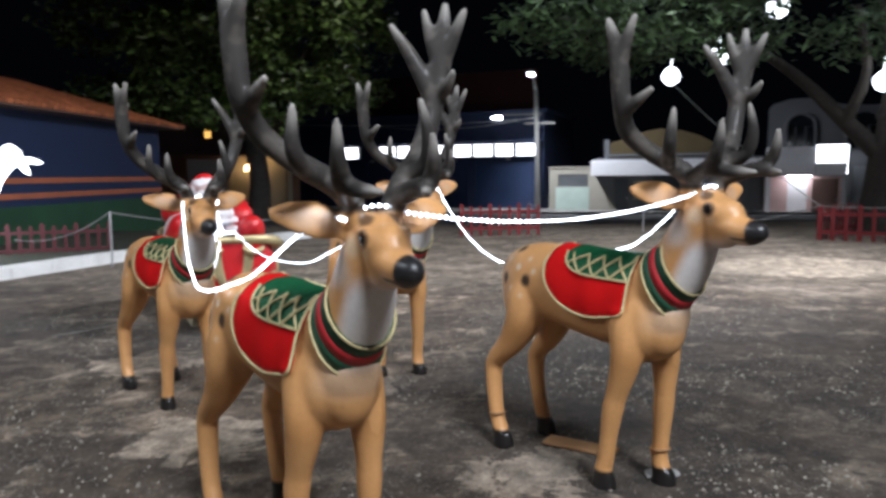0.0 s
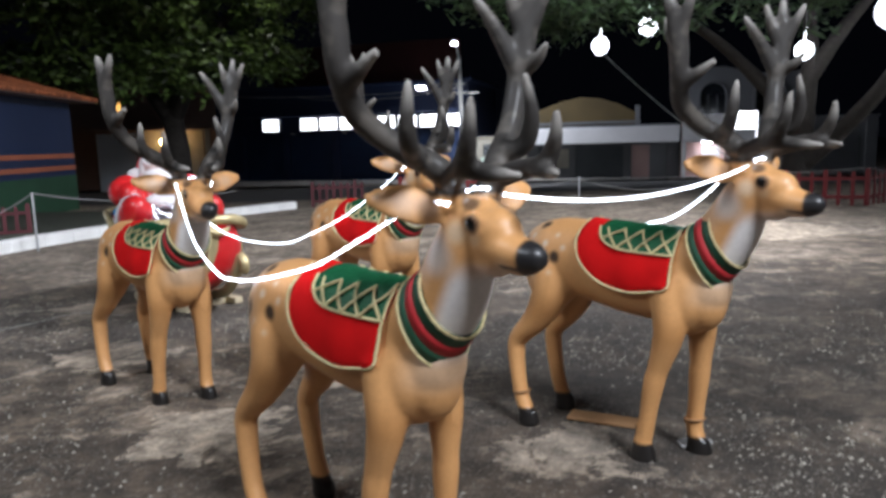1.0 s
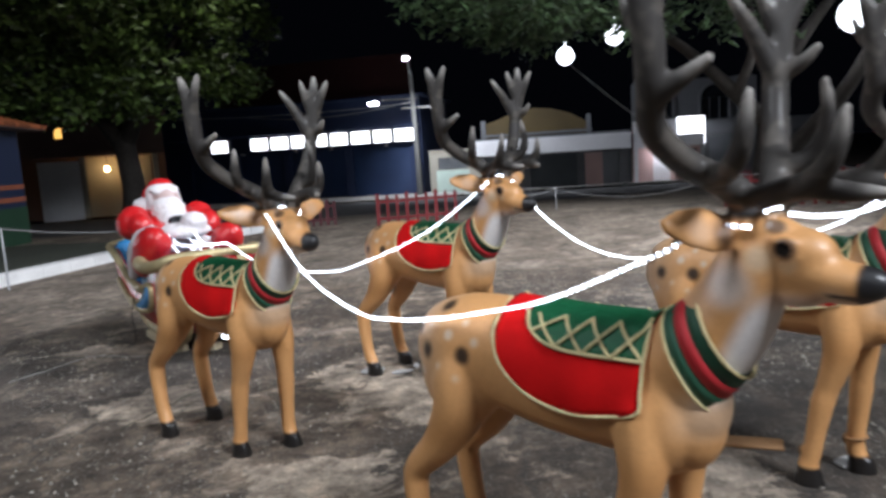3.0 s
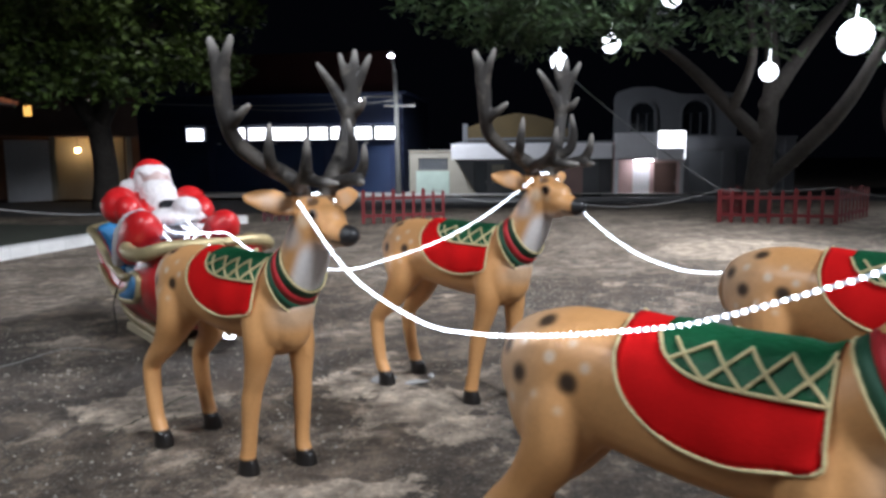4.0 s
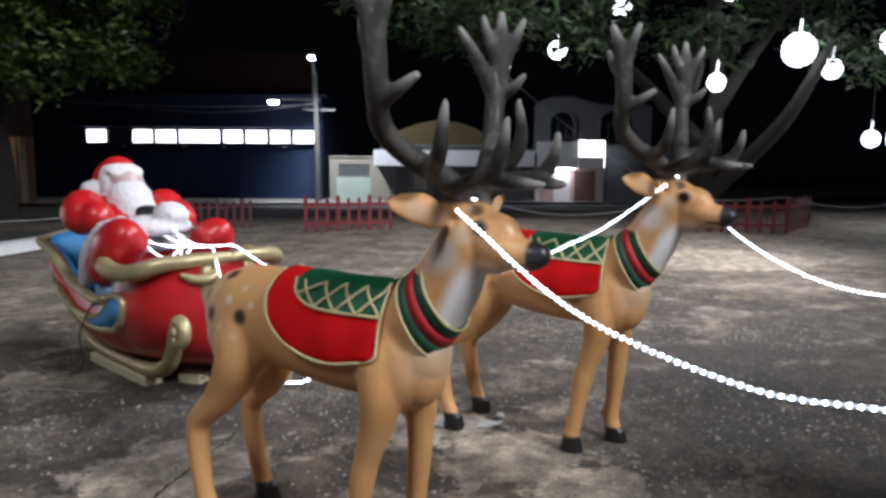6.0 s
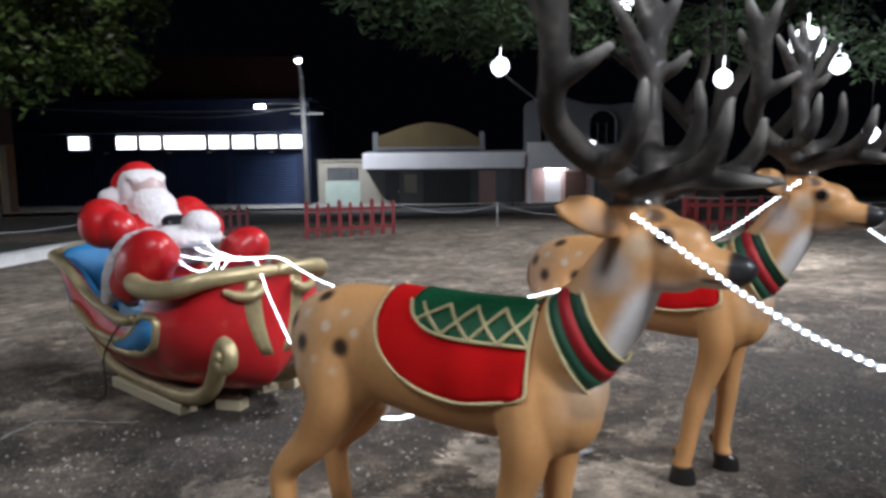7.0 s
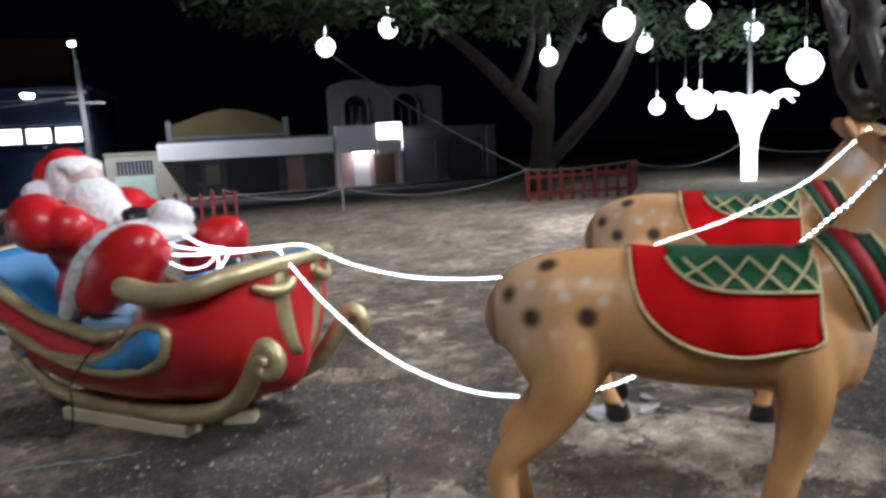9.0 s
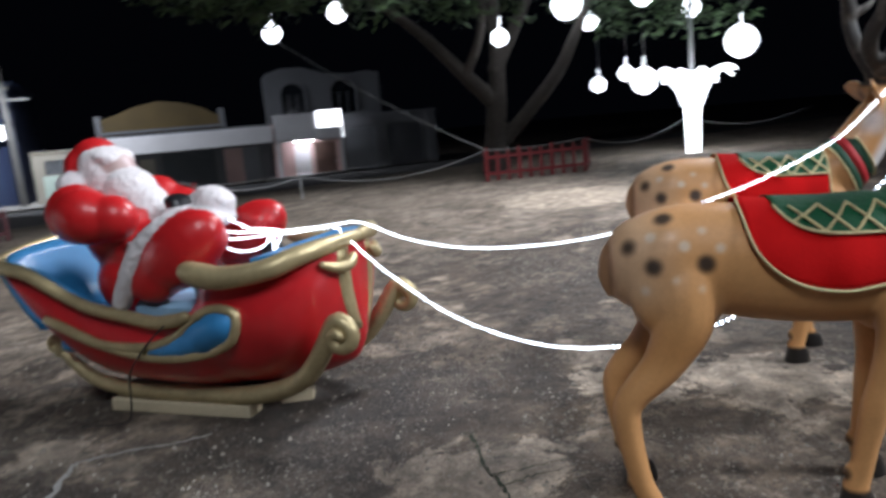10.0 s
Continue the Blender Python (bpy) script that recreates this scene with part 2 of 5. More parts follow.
M = dict(
    paving=ground_material(),
    statue=material("painted_fibreglass", attribute="paint", vary=0.07, stain=0.14, stain_scale=5, grain=45, bump=0.07, coat=0.10),
    red_cloth=material("red_velvet", (0.56, 0.006, 0.006), 0.85, bump=0.15, grain=120, vary=0.10, stain=0.28, stain_scale=7, spec=0.12),
    green_cloth=material("green_satin", (0.008, 0.085, 0.033), 0.5, bump=0.6, grain=50, spec=0.25, vary=0.2, stain=0.2, stain_scale=14),
    gold_cord=material("gold_cord", (0.74, 0.62, 0.33), 0.5, metal=0.2, bump=0.6, grain=420, vary=0.25),
    red_band=material("red_ribbon", (0.42, 0.015, 0.02), 0.6, bump=0.2, grain=300),
    green_band=material("green_ribbon", (0.012, 0.07, 0.035), 0.6, bump=0.2, grain=300),
    sleigh_red=material("glossy_red_paint", (0.50, 0.012, 0.016), 0.36, vary=0.08, stain=0.25, stain_scale=5, grain=22, bump=0.25, coat=0.5),
    sleigh_blue=material("glossy_blue_paint", (0.025, 0.19, 0.42), 0.62, vary=0.08, stain=0.25, stain_scale=4, grain=25, bump=0.15, coat=0.12),
    worn_blue=material("worn_pale_blue_paint", (0.22, 0.36, 0.50), 0.6, vary=0.15, stain=0.45, stain_scale=6, grain=30, bump=0.3),
    gold_paint=material("worn_gold_paint", (0.46, 0.37, 0.20), 0.42, metal=0.5, vary=0.2, stain=0.4, stain_scale=6, grain=35, bump=0.2),
    wood=material("raw_pale_timber", (0.50, 0.42, 0.28), 0.75, bump=0.4, grain=60, vary=0.2),
    fence_red=material("red_fence_paint", (0.15, 0.008, 0.010), 0.6, bump=0.2, grain=40, vary=0.2),
    fence_dark=material("dark_red_fence_paint", (0.07, 0.008, 0.012), 0.6, bump=0.2, grain=40, vary=0.2),
    kerb=material("whitewashed_kerb", (0.78, 0.77, 0.75), 0.8, bump=0.4, grain=30, vary=0.15, stain=0.3, stain_scale=2),
    soil=material("garden_soil", (0.035, 0.04, 0.025), 0.95, bump=0.8, grain=20, vary=0.4, stain=0.3),
    asphalt=material("street_asphalt", (0.055, 0.055, 0.055), 0.85, bump=0.5, grain=30, vary=0.25, stain=0.25, stain_scale=0.4),
    pavement=material("cement_pavement", (0.30, 0.29, 0.27), 0.8, bump=0.3, grain=25, vary=0.15, stain=0.25, stain_scale=0.6),
    blue_wall=material("dark_blue_wall", (0.013, 0.026, 0.075), 0.7, bump=0.1, grain=15, stain=0.25, stain_scale=0.5),
    blue_shutter=material("blue_steel_shutter", (0.014, 0.034, 0.095), 0.5, metal=0.2, vary=0.1, stain=0.3, stain_scale=0.7),
    cream=material("cream_wall", (0.32, 0.30, 0.25), 0.8, bump=0.2, grain=12, stain=0.25, stain_scale=0.5),
    grey_wall=material("weathered_grey_wall", (0.125, 0.13, 0.14), 0.85, bump=0.2, grain=12, stain=0.3, stain_scale=0.5),
    white_fascia=material("white_fascia", (0.72, 0.72, 0.74), 0.6, bump=0.1, grain=12, stain=0.18, stain_scale=0.7),
    yellow=material("mustard_gable", (0.07, 0.048, 0.015), 0.8, bump=0.2, grain=12, stain=0.4, stain_scale=0.6),
    grey_shutter=material("grey_steel_shutter", (0.20, 0.21, 0.23), 0.5, metal=0.3, vary=0.1, stain=0.25, stain_scale=0.7),
    dark_shutter=material("dark_steel_shutter", (0.07, 0.08, 0.09), 0.5, metal=0.3, vary=0.1, stain=0.25, stain_scale=0.7),
    pink=material("pink_wall", (0.55, 0.38, 0.36), 0.8, stain=0.25, stain_scale=0.8),
    brown=material("brown_door", (0.12, 0.07, 0.055), 0.6, vary=0.15),
    mint=material("pale_green_gate", (0.42, 0.52, 0.46), 0.6, vary=0.1, stain=0.2),
    glass=material("dark_window_glass", (0.01, 0.012, 0.016), 0.08, vary=0.02, stain=0.02),
    tile=material("clay_roof_tile", (0.42, 0.13, 0.05), 0.85, bump=0.3, grain=20, vary=0.2, island=0.35),
    dusk_red=material("faded_red_plaster", (0.05, 0.013, 0.011), 0.85, bump=0.2, grain=12, stain=0.4, stain_scale=0.5),
    stripe=material("orange_stripe", (0.40, 0.12, 0.06), 0.8, stain=0.25),
    green_wall=material("dark_green_wall", (0.02, 0.07, 0.035), 0.8, stain=0.3),
    steel=material("galvanised_steel", (0.45, 0.46, 0.47), 0.5, metal=0.6, vary=0.15, stain=0.2),
    concrete=material("concrete_post", (0.13, 0.13, 0.125), 0.85, bump=0.3, grain=30),
    cable=material("grey_cable", (0.22, 0.22, 0.22), 0.6),
    black=material("black_cable", (0.012, 0.012, 0.012), 0.5),
    bark=material("rough_bark", (0.040, 0.034, 0.029), 0.95, bump=1.0, grain=11, vary=0.5, stain=0.5, stain_scale=2.5),
    leaf=material("broad_green_leaf", (0.075, 0.12, 0.028), 0.45, island=0.8, vary=0.1, stain=0.45, stain_scale=0.8),
    feather=material("feathery_leaf", (0.045, 0.08, 0.03), 0.6, island=0.7, vary=0.1, stain=0.4, stain_scale=0.5),
    litter=material("white_scrap", (0.38, 0.37, 0.36), 0.8, bump=0.3),
    board=material("brown_cardboard", (0.30, 0.16, 0.07), 0.85, bump=0.2, stain=0.25, stain_scale=5),
    stone=material("grey_grit", (0.24, 0.215, 0.18), 0.9, bump=0.4, island=0.5),
    led=glow("white_led", (0.80, 0.91, 1.0), 18.0),
    rope_sleeve=material("clear_rope_sleeve", (0.75, 0.78, 0.82), 0.25, vary=0.05, stain=0.05, emit=0.4, emit_colour=(0.78, 0.90, 1.0)),
    globe=glow("white_globe_light", (0.90, 0.96, 1.0), 5.0),
    palm=glow("white_light_palm", (0.92, 0.97, 1.0), 4.0),
    sign=glow("lit_sign_panel", (0.94, 0.97, 1.0), 4.5),
    tube_lamp=glow("tube_lamp", (0.96, 0.98, 1.0), 30.0),
    street=glow("street_lamp_glow", (0.95, 0.97, 1.0), 60.0),
    warm=glow("warm_bulb", (1.0, 0.62, 0.25), 30.0),
)


# ---- mesh helpers ----
def mesh_of(bm, name, mat, smooth=False):
    me = bpy.data.meshes.new(name)
    bmesh.ops.recalc_face_normals(bm, faces=bm.faces[:])
    bm.to_mesh(me)
    bm.free()
    for m in mat if isinstance(mat, (list, tuple)) else [mat]:
        me.materials.append(m)
    if smooth:
        me.shade_smooth()
    return me


def part(name, bm, mat, parent=None, label="", smooth=False):
    ob = new(name, mesh_of(bm, name, mat, smooth))
    if parent:
        ob.parent = parent
    return tagged(ob, label)


def thing(name, label, category, m=None, group="", kind=""):
    ob = new(name)
    ob.empty_display_size = 0.1
    if m:
        ob.matrix_world = m
    return tagged(ob, label, category, group, kind)


def add_box(bm, x0, x1, y0, y1, z0, z1, bevel=0.0):
    made = bmesh.ops.create_cube(bm, size=1)["verts"]
    for v in made:
        v.co = Vector((x0 + (v.co.x + 0.5) * (x1 - x0), y0 + (v.co.y + 0.5) * (y1 - y0), z0 + (v.co.z + 0.5) * (z1 - z0)))
    if bevel:
        edges = list({e for v in made for e in v.link_edges})
        bmesh.ops.bevel(bm, geom=edges, offset=bevel, segments=1, affect="EDGES")
    return bm


def box(*a, **k):
    return add_box(bmesh.new(), *a, **k)


def spline(points, steps):
    """A smooth line through the points (Catmull-Rom), each with any number of values."""
    p = [np.array(q, float) for q in points]
    p = [2 * p[0] - p[1], *p, 2 * p[-1] - p[-2]]
    out = []
    for i in range(1, len(p) - 2):
        a, b, c, d = p[i - 1:i + 3]
        for k in range(steps):
            t = k / steps
            out.append(0.5 * (2 * b + (c - a) * t + (2 * a - 5 * b + 4 * c - d) * t * t + (3 * b - a - 3 * c + d) * t ** 3))
    out.append(p[-2])
    return out


def add_tube(bm, points, sides=8, squash=1.0, closed=False, round_ends=True):
    """A tube along points (x, y, z, radius)."""
    pts = [np.array(q, float) for q in points]
    if round_ends and not closed:
        for end, nxt in ((0, 1), (-1, -2)):
            d = pts[end][:3] - pts[nxt][:3]
            d = d / (np.linalg.norm(d) + 1e-9)
            r = pts[end][3]
            cap = [np.array([*(pts[end][:3] + d * r * 0.6), r * 0.75]), np.array([*(pts[end][:3] + d * r * 0.95), r * 0.25])]
            pts = cap[::-1] + pts if end == 0 else pts + cap
    n = len(pts)
    up = Vector((0.03, 0.02, 1))
    rings, last = [], None
    for i, q in enumerate(pts):
        a, b = pts[(i - 1) % n if closed else max(i - 1, 0)], pts[(i + 1) % n if closed else min(i + 1, n - 1)]
        d = Vector(b[:3] - a[:3])
        d = d.normalized() if d.length > 1e-9 else Vector((0, 0, 1))
        side = d.cross(up) if last is None else last - d * last.dot(d)
        if side.length < 1e-4:
            side = d.cross(Vector((1, 0, 0)))
        side.normalize()
        last = side
        other = d.cross(side)
        rings.append([bm.verts.new(Vector(q[:3]) + (side * math.cos(2 * math.pi * k / sides) + other * squash * math.sin(2 * math.pi * k / sides)) * q[3]) for k in range(sides)])
    for i in range(n if closed else n - 1):
        r, s = rings[i], rings[(i + 1) % n]
        for k in range(sides):
            bm.faces.new((r[k], r[(k + 1) % sides], s[(k + 1) % sides], s[k]))
    if not closed:
        bm.faces.new(rings[0][::-1])
        bm.faces.new(rings[-1])
    return bm


def tube(points, **k):
    return add_tube(bmesh.new(), points, **k)


def add_ellipsoid(bm, centre, radii, turn=None, u=20, v=12):
    made = bmesh.ops.create_uvsphere(bm, u_segments=u, v_segments=v, radius=1)["verts"]
    r = turn or Matrix.Identity(3)
    for w in made:
        w.co = Vector(centre) + r @ Vector((w.co.x * radii[0], w.co.y * radii[1], w.co.z * radii[2]))
    return made


def add_loft(bm, rings, cap=True):
    rows = [[bm.verts.new(p) for p in r] for r in rings]
    k = len(rows[0])
    for r, s in zip(rows, rows[1:]):
        for i in range(k):
            bm.faces.new((r[i], r[(i + 1) % k], s[(i + 1) % k], s[i]))
    if cap:
        bm.faces.new(rows[0][::-1])
        bm.faces.new(rows[-1])
    return bm


def cast(bm, voxel, relax):
    """One closed skin over all the shapes in bm, with softened joints."""
    ob = new("mould", mesh_of(bm, "mould", []))
    mod = ob.modifiers.new("skin", "REMESH")
    mod.mode, mod.voxel_size = "VOXEL", voxel
    if relax:
        sm = ob.modifiers.new("soft", "SMOOTH")
        sm.factor, sm.iterations = 0.5, relax
    me = bpy.data.meshes.new_from_object(ob.evaluated_get(bpy.context.evaluated_depsgraph_get()))
    old = ob.data
    bpy.data.objects.remove(ob)
    bpy.data.meshes.remove(old)
    return me


def paint(me, colours):
    at = me.color_attributes.new("paint", "FLOAT_COLOR", "POINT")
    at.data.foreach_set("color", np.asarray(colours, np.float32).ravel())
    me.shade_smooth()


def points_of(me):
    co = np.empty(len(me.vertices) * 3, np.float32)
    me.vertices.foreach_get("co", co)
    return co.reshape(-1, 3)


def smoothstep(a, b, x):
    t = np.clip((x - a) / (b - a), 0, 1)
    return t * t * (3 - 2 * t)


# ---- ground ----
def level(x, y):
    """Height of the ground: the plaza leans a little, the street lies lower."""
    near = 0.019 * (min(max(x, -9), 9) + 1.6) - 0.009 * (min(max(y, 2), 20) - 4)
    fade = 1 - min(max((y - 22) / 14, 0), 1)
    return near * fade - 0.042 * min(max(y - 20, 0), 27)


def sheet(xs, ys, lift):
    bm = bmesh.new()
    rows = [[bm.verts.new((x, y, level(x, y) + lift)) for x in xs] for y in ys]
    for r, s in zip(rows, rows[1:]):
        for i in range(len(xs) - 1):
            bm.faces.new((r[i], r[i + 1], s[i + 1], s[i]))
    return bm


XS = [-400, -120, -60, -30, -20, -14, -9, -6, -3, 0, 3, 6, 9, 14, 20, 30, 60, 120, 400]
YS = [-400, -100, -40, -20, -10, 0, 2, 4, 6, 8, 11, 14, 17, 20, 22, 25, 29, 33, 36, 40, 44, 47, 60, 90, 150, 400]
ground = part("ground", sheet(XS, YS, 0), M["paving"], None, "worn grey plaza paving with dark patches, cracks and grit")
tagged(ground, "", "ground", "", "structure")
road = part("road", sheet([x for x in XS if abs(x) < 130], [26, 29, 33, 36, 40, 42.5], 0.012), M["asphalt"], None, "dark asphalt street behind the plaza")
tagged(road, "", "road", "", "structure")
far_pavement = part("pavement", sheet([-30, -20, -14, -9, -6, -3, 0, 3, 6, 9, 14, 20, 30], [42.5, 44, 47, 55], 0.16), M["pavement"], None, "raised cement pavement in front of the shops")
tagged(far_pavement, "", "pavement", "", "structure")

def joint(points, wide, mat="asphalt", label="dark open joint in the worn paving"):
    """An open joint in the paving: a thin dark ragged groove."""
    rng = random.Random(len(points) + int(points[0][0] * 10))
    bm, rows = bmesh.new(), []
    line = spline(points, 6)
    for i, q in enumerate(line):
        a, b = line[max(i - 1, 0)], line[min(i + 1, len(line) - 1)]
        d = Vector((b[0] - a[0], b[1] - a[1])).normalized()
        w = wide * rng.uniform(.4, 1.2)
        x, y = q[0] + rng.uniform(-.012, .012), q[1] + rng.uniform(-.012, .012)
        rows.append([bm.verts.new((x + k * -d.y * w, y + k * d.x * w, level(x, y) + .004)) for k in (-.5, .5)])
    for r, t in zip(rows, rows[1:]):
        bm.faces.new((r[0], r[1], t[1], t[0]))
    ob = part("paving_joint", bm, M[mat], None, label)
    return tagged(ob, "", "joint", "joints in the paving", "structure")


joint([(-2.19, 6.18), (-2.24, 6.02), (-2.33, 5.86), (-2.38, 5.7), (-2.46, 5.5), (-2.56, 5.25)], .017, "soil")
joint([(-2.40, 5.68), (-2.27, 5.66), (-2.12, 5.60)], .009, "soil")
joint([(-2.36, 5.78), (-2.22, 5.72), (-2.02, 5.66)], .008, "soil")
joint([(-4.05, 6.65), (-3.9, 6.9), (-3.78, 7.18), (-3.7, 7.33)], .035, "pavement", "pale mortar ridge across the worn paving")
joint([(-3.7, 7.33), (-3.5, 7.29), (-3.28, 7.2), (-3.08, 7.15)], .022, "pavement", "pale mortar ridge across the worn paving")

# whitewashed kerb with a dark planted bed behind it
KERB = [(-8.6, 6.0), (-8.3, 10.0), (-7.85, 13.2), (-7.2, 15.8), (-6.4, 18.2), (-5.0, 20.3)]
kerb = tagged(new("kerb"), "whitewashed kerb round a dark planted bed", "kerb", "", "structure")
k = 0
for (xa, ya), (xb, yb) in zip(KERB, KERB[1:]):
    n = 4
    for i in range(n):
        a = Vector((xa + (xb - xa) * i / n, ya + (yb - ya) * i / n, 0))
        b = Vector((xa + (xb - xa) * (i + 1) / n, ya + (yb - ya) * (i + 1) / n, 0))
        d = b - a
        bm = box(0.004, d.length - 0.004, -0.17, 0.17, -0.2, 0.20, bevel=0.02)
        bmesh.ops.transform(bm, matrix=Matrix.Translation((a.x, a.y, level(a.x, a.y))) @ Matrix.Rotation(math.atan2(d.y, d.x), 4, "Z"), verts=bm.verts[:])
        part("kerb_stone", bm, M["kerb"], kerb)
bm = bmesh.new()
rows = [[bm.verts.new((x if j else KERB[i][0] - 0.1, y, level(x, y) + 0.13 + 0.05 * math.sin(3 * x + y))) for j, x in enumerate((-7.6, -9.5, -11, -14, -20))] for i, (_, y) in enumerate(KERB)]
for r, s in zip(rows, rows[1:]):
    for i in range(4):
        bm.faces.new((r[i], r[i + 1], s[i + 1], s[i]))
tagged(part("planting_bed", bm, M["soil"], None, "dark soil bed behind the white kerb"), "", "soil", "", "structure")


# ---- reindeer statues ----
# torso stations: forward, centre height, half height, half width
TORSO = [(-0.475, 0.86, 0.06, 0.045), (-0.455, 0.858, 0.115, 0.09), (-0.39, 0.860, 0.158, 0.14), (-0.27, 0.866, 0.186, 0.163), (-0.12, 0.862, 0.192, 0.166), (0.05, 0.84, 0.200, 0.17),
         (0.22, 0.828, 0.203, 0.166), (0.36, 0.828, 0.205, 0.155), (0.47, 0.825, 0.19, 0.135), (0.55, 0.815, 0.15, 0.105), (0.60, 0.81, 0.09, 0.07), (0.62, 0.81, 0.04, 0.03)]


def torso_at(f):
    cols = np.array(TORSO).T
    return [float(np.interp(f, cols[0], c)) for c in cols[1:]]


def head_turn(p):
    """Heads are turned a little to the animal's right about the neck."""
    x, y = p[0] - 0.66, p[1]
    c, s = math.cos(radians(9)), math.sin(radians(9))
    return (0.66 + c * x + s * y, -s * x + c * y, *p[2:])


ANTLERS = [
    [(.705, -.05, 1.31, .034), (.69, -.09, 1.40, .032), (.62, -.20, 1.48, .030), (.60, -.30, 1.56, .029), (.64, -.365, 1.66, .028), (.645, -.38, 1.78, .030), (.63, -.385, 1.87, .026), (.60, -.40, 1.97, .013)],
    [(.645, -.38, 1.80, .026), (.67, -.375, 1.88, .020), (.70, -.36, 1.97, .012)],
    [(.645, -.375, 1.76, .022), (.59, -.36, 1.81, .017), (.55, -.34, 1.88, .010)],
    [(.63, -.35, 1.63, .024), (.69, -.345, 1.66, .020), (.762, -.328, 1.705, .011)],
    [(.66, -.15, 1.44, .026), (.74, -.22, 1.46, .023), (.80, -.27, 1.52, .020), (.817, -.273, 1.63, .010)],
    [(.70, -.07, 1.37, .028), (.80, -.12, 1.40, .026), (.90, -.17, 1.43, .024), (.96, -.20, 1.49, .019), (.987, -.212, 1.58, .010)],
    [(.86, -.15, 1.415, .022), (.97, -.14, 1.405, .019), (1.05, -.12, 1.40, .010)],
    [(.705, .05, 1.31, .034), (.69, .10, 1.41, .032), (.65, .19, 1.52, .030), (.62, .25, 1.66, .029), (.62, .28, 1.80, .030), (.61, .295, 1.88, .025), (.60, .31, 1.99, .012)],
    [(.62, .28, 1.80, .026), (.65, .31, 1.88, .019), (.68, .335, 1.96, .011)],
    [(.62, .275, 1.80, .024), (.59, .26, 1.88, .018), (.565, .25, 1.97, .011)],
    [(.625, .25, 1.68, .025), (.585, .20, 1.81, .021), (.545, .14, 1.92, .011)],
    [(.62, .27, 1.70, .022), (.68, .27, 1.72, .018), (.73, .265, 1.76, .010)],
    [(.68, .12, 1.44, .026), (.76, .15, 1.47, .023), (.805, .14, 1.55, .019), (.812, .11, 1.66, .010)],
    [(.70, .07, 1.37, .028), (.80, .09, 1.40, .026), (.91, .085, 1.42, .023), (.97, .07, 1.48, .018), (.99, .056, 1.55, .010)],
    [(.87, .085, 1.41, .021), (.98, .04, 1.40, .017), (1.05, 0.0, 1.40, .010)],
]
LEGS = [
    [(.40, -.055, .90, .055), (.405, -.085, .81, .082), (.41, -.10, .73, .083), (.415, -.115, .60, .068), (.37, -.118, .44, .048), (.35, -.118, .37, .048), (.325, -.114, .24, .040), (.305, -.11, .12, .038), (.29, -.11, .07, .041), (.285, -.11, .0, .043)],
    [(.40, .055, .90, .055), (.41, .085, .81, .082), (.42, .10, .73, .083), (.44, .115, .60, .068), (.435, .122, .44, .048), (.43, .125, .37, .048), (.42, .128, .24, .040), (.41, .13, .12, .038), (.418, .13, .07, .041), (.425, .13, .0, .043)],
    [(-.24, -.055, .95, .07), (-.245, -.07, .86, .100), (-.25, -.09, .77, .112), (-.255, -.112, .67, .098), (-.33, -.135, .54, .068), (-.44, -.148, .425, .050), (-.45, -.152, .34, .046), (-.428, -.158, .20, .041), (-.408, -.16, .12, .040), (-.385, -.16, .07, .041), (-.372, -.16, .0, .043)],
    [(-.24, .055, .95, .07), (-.245, .07, .86, .100), (-.25, .09, .77, .112), (-.255, .112, .67, .098), (-.33, .135, .54, .068), (-.44, .146, .425, .050), (-.455, .148, .34, .046), (-.435, .15, .20, .041), (-.415, .15, .12, .040), (-.395, .15, .07, .041), (-.383, .15, .0, .043)],
]


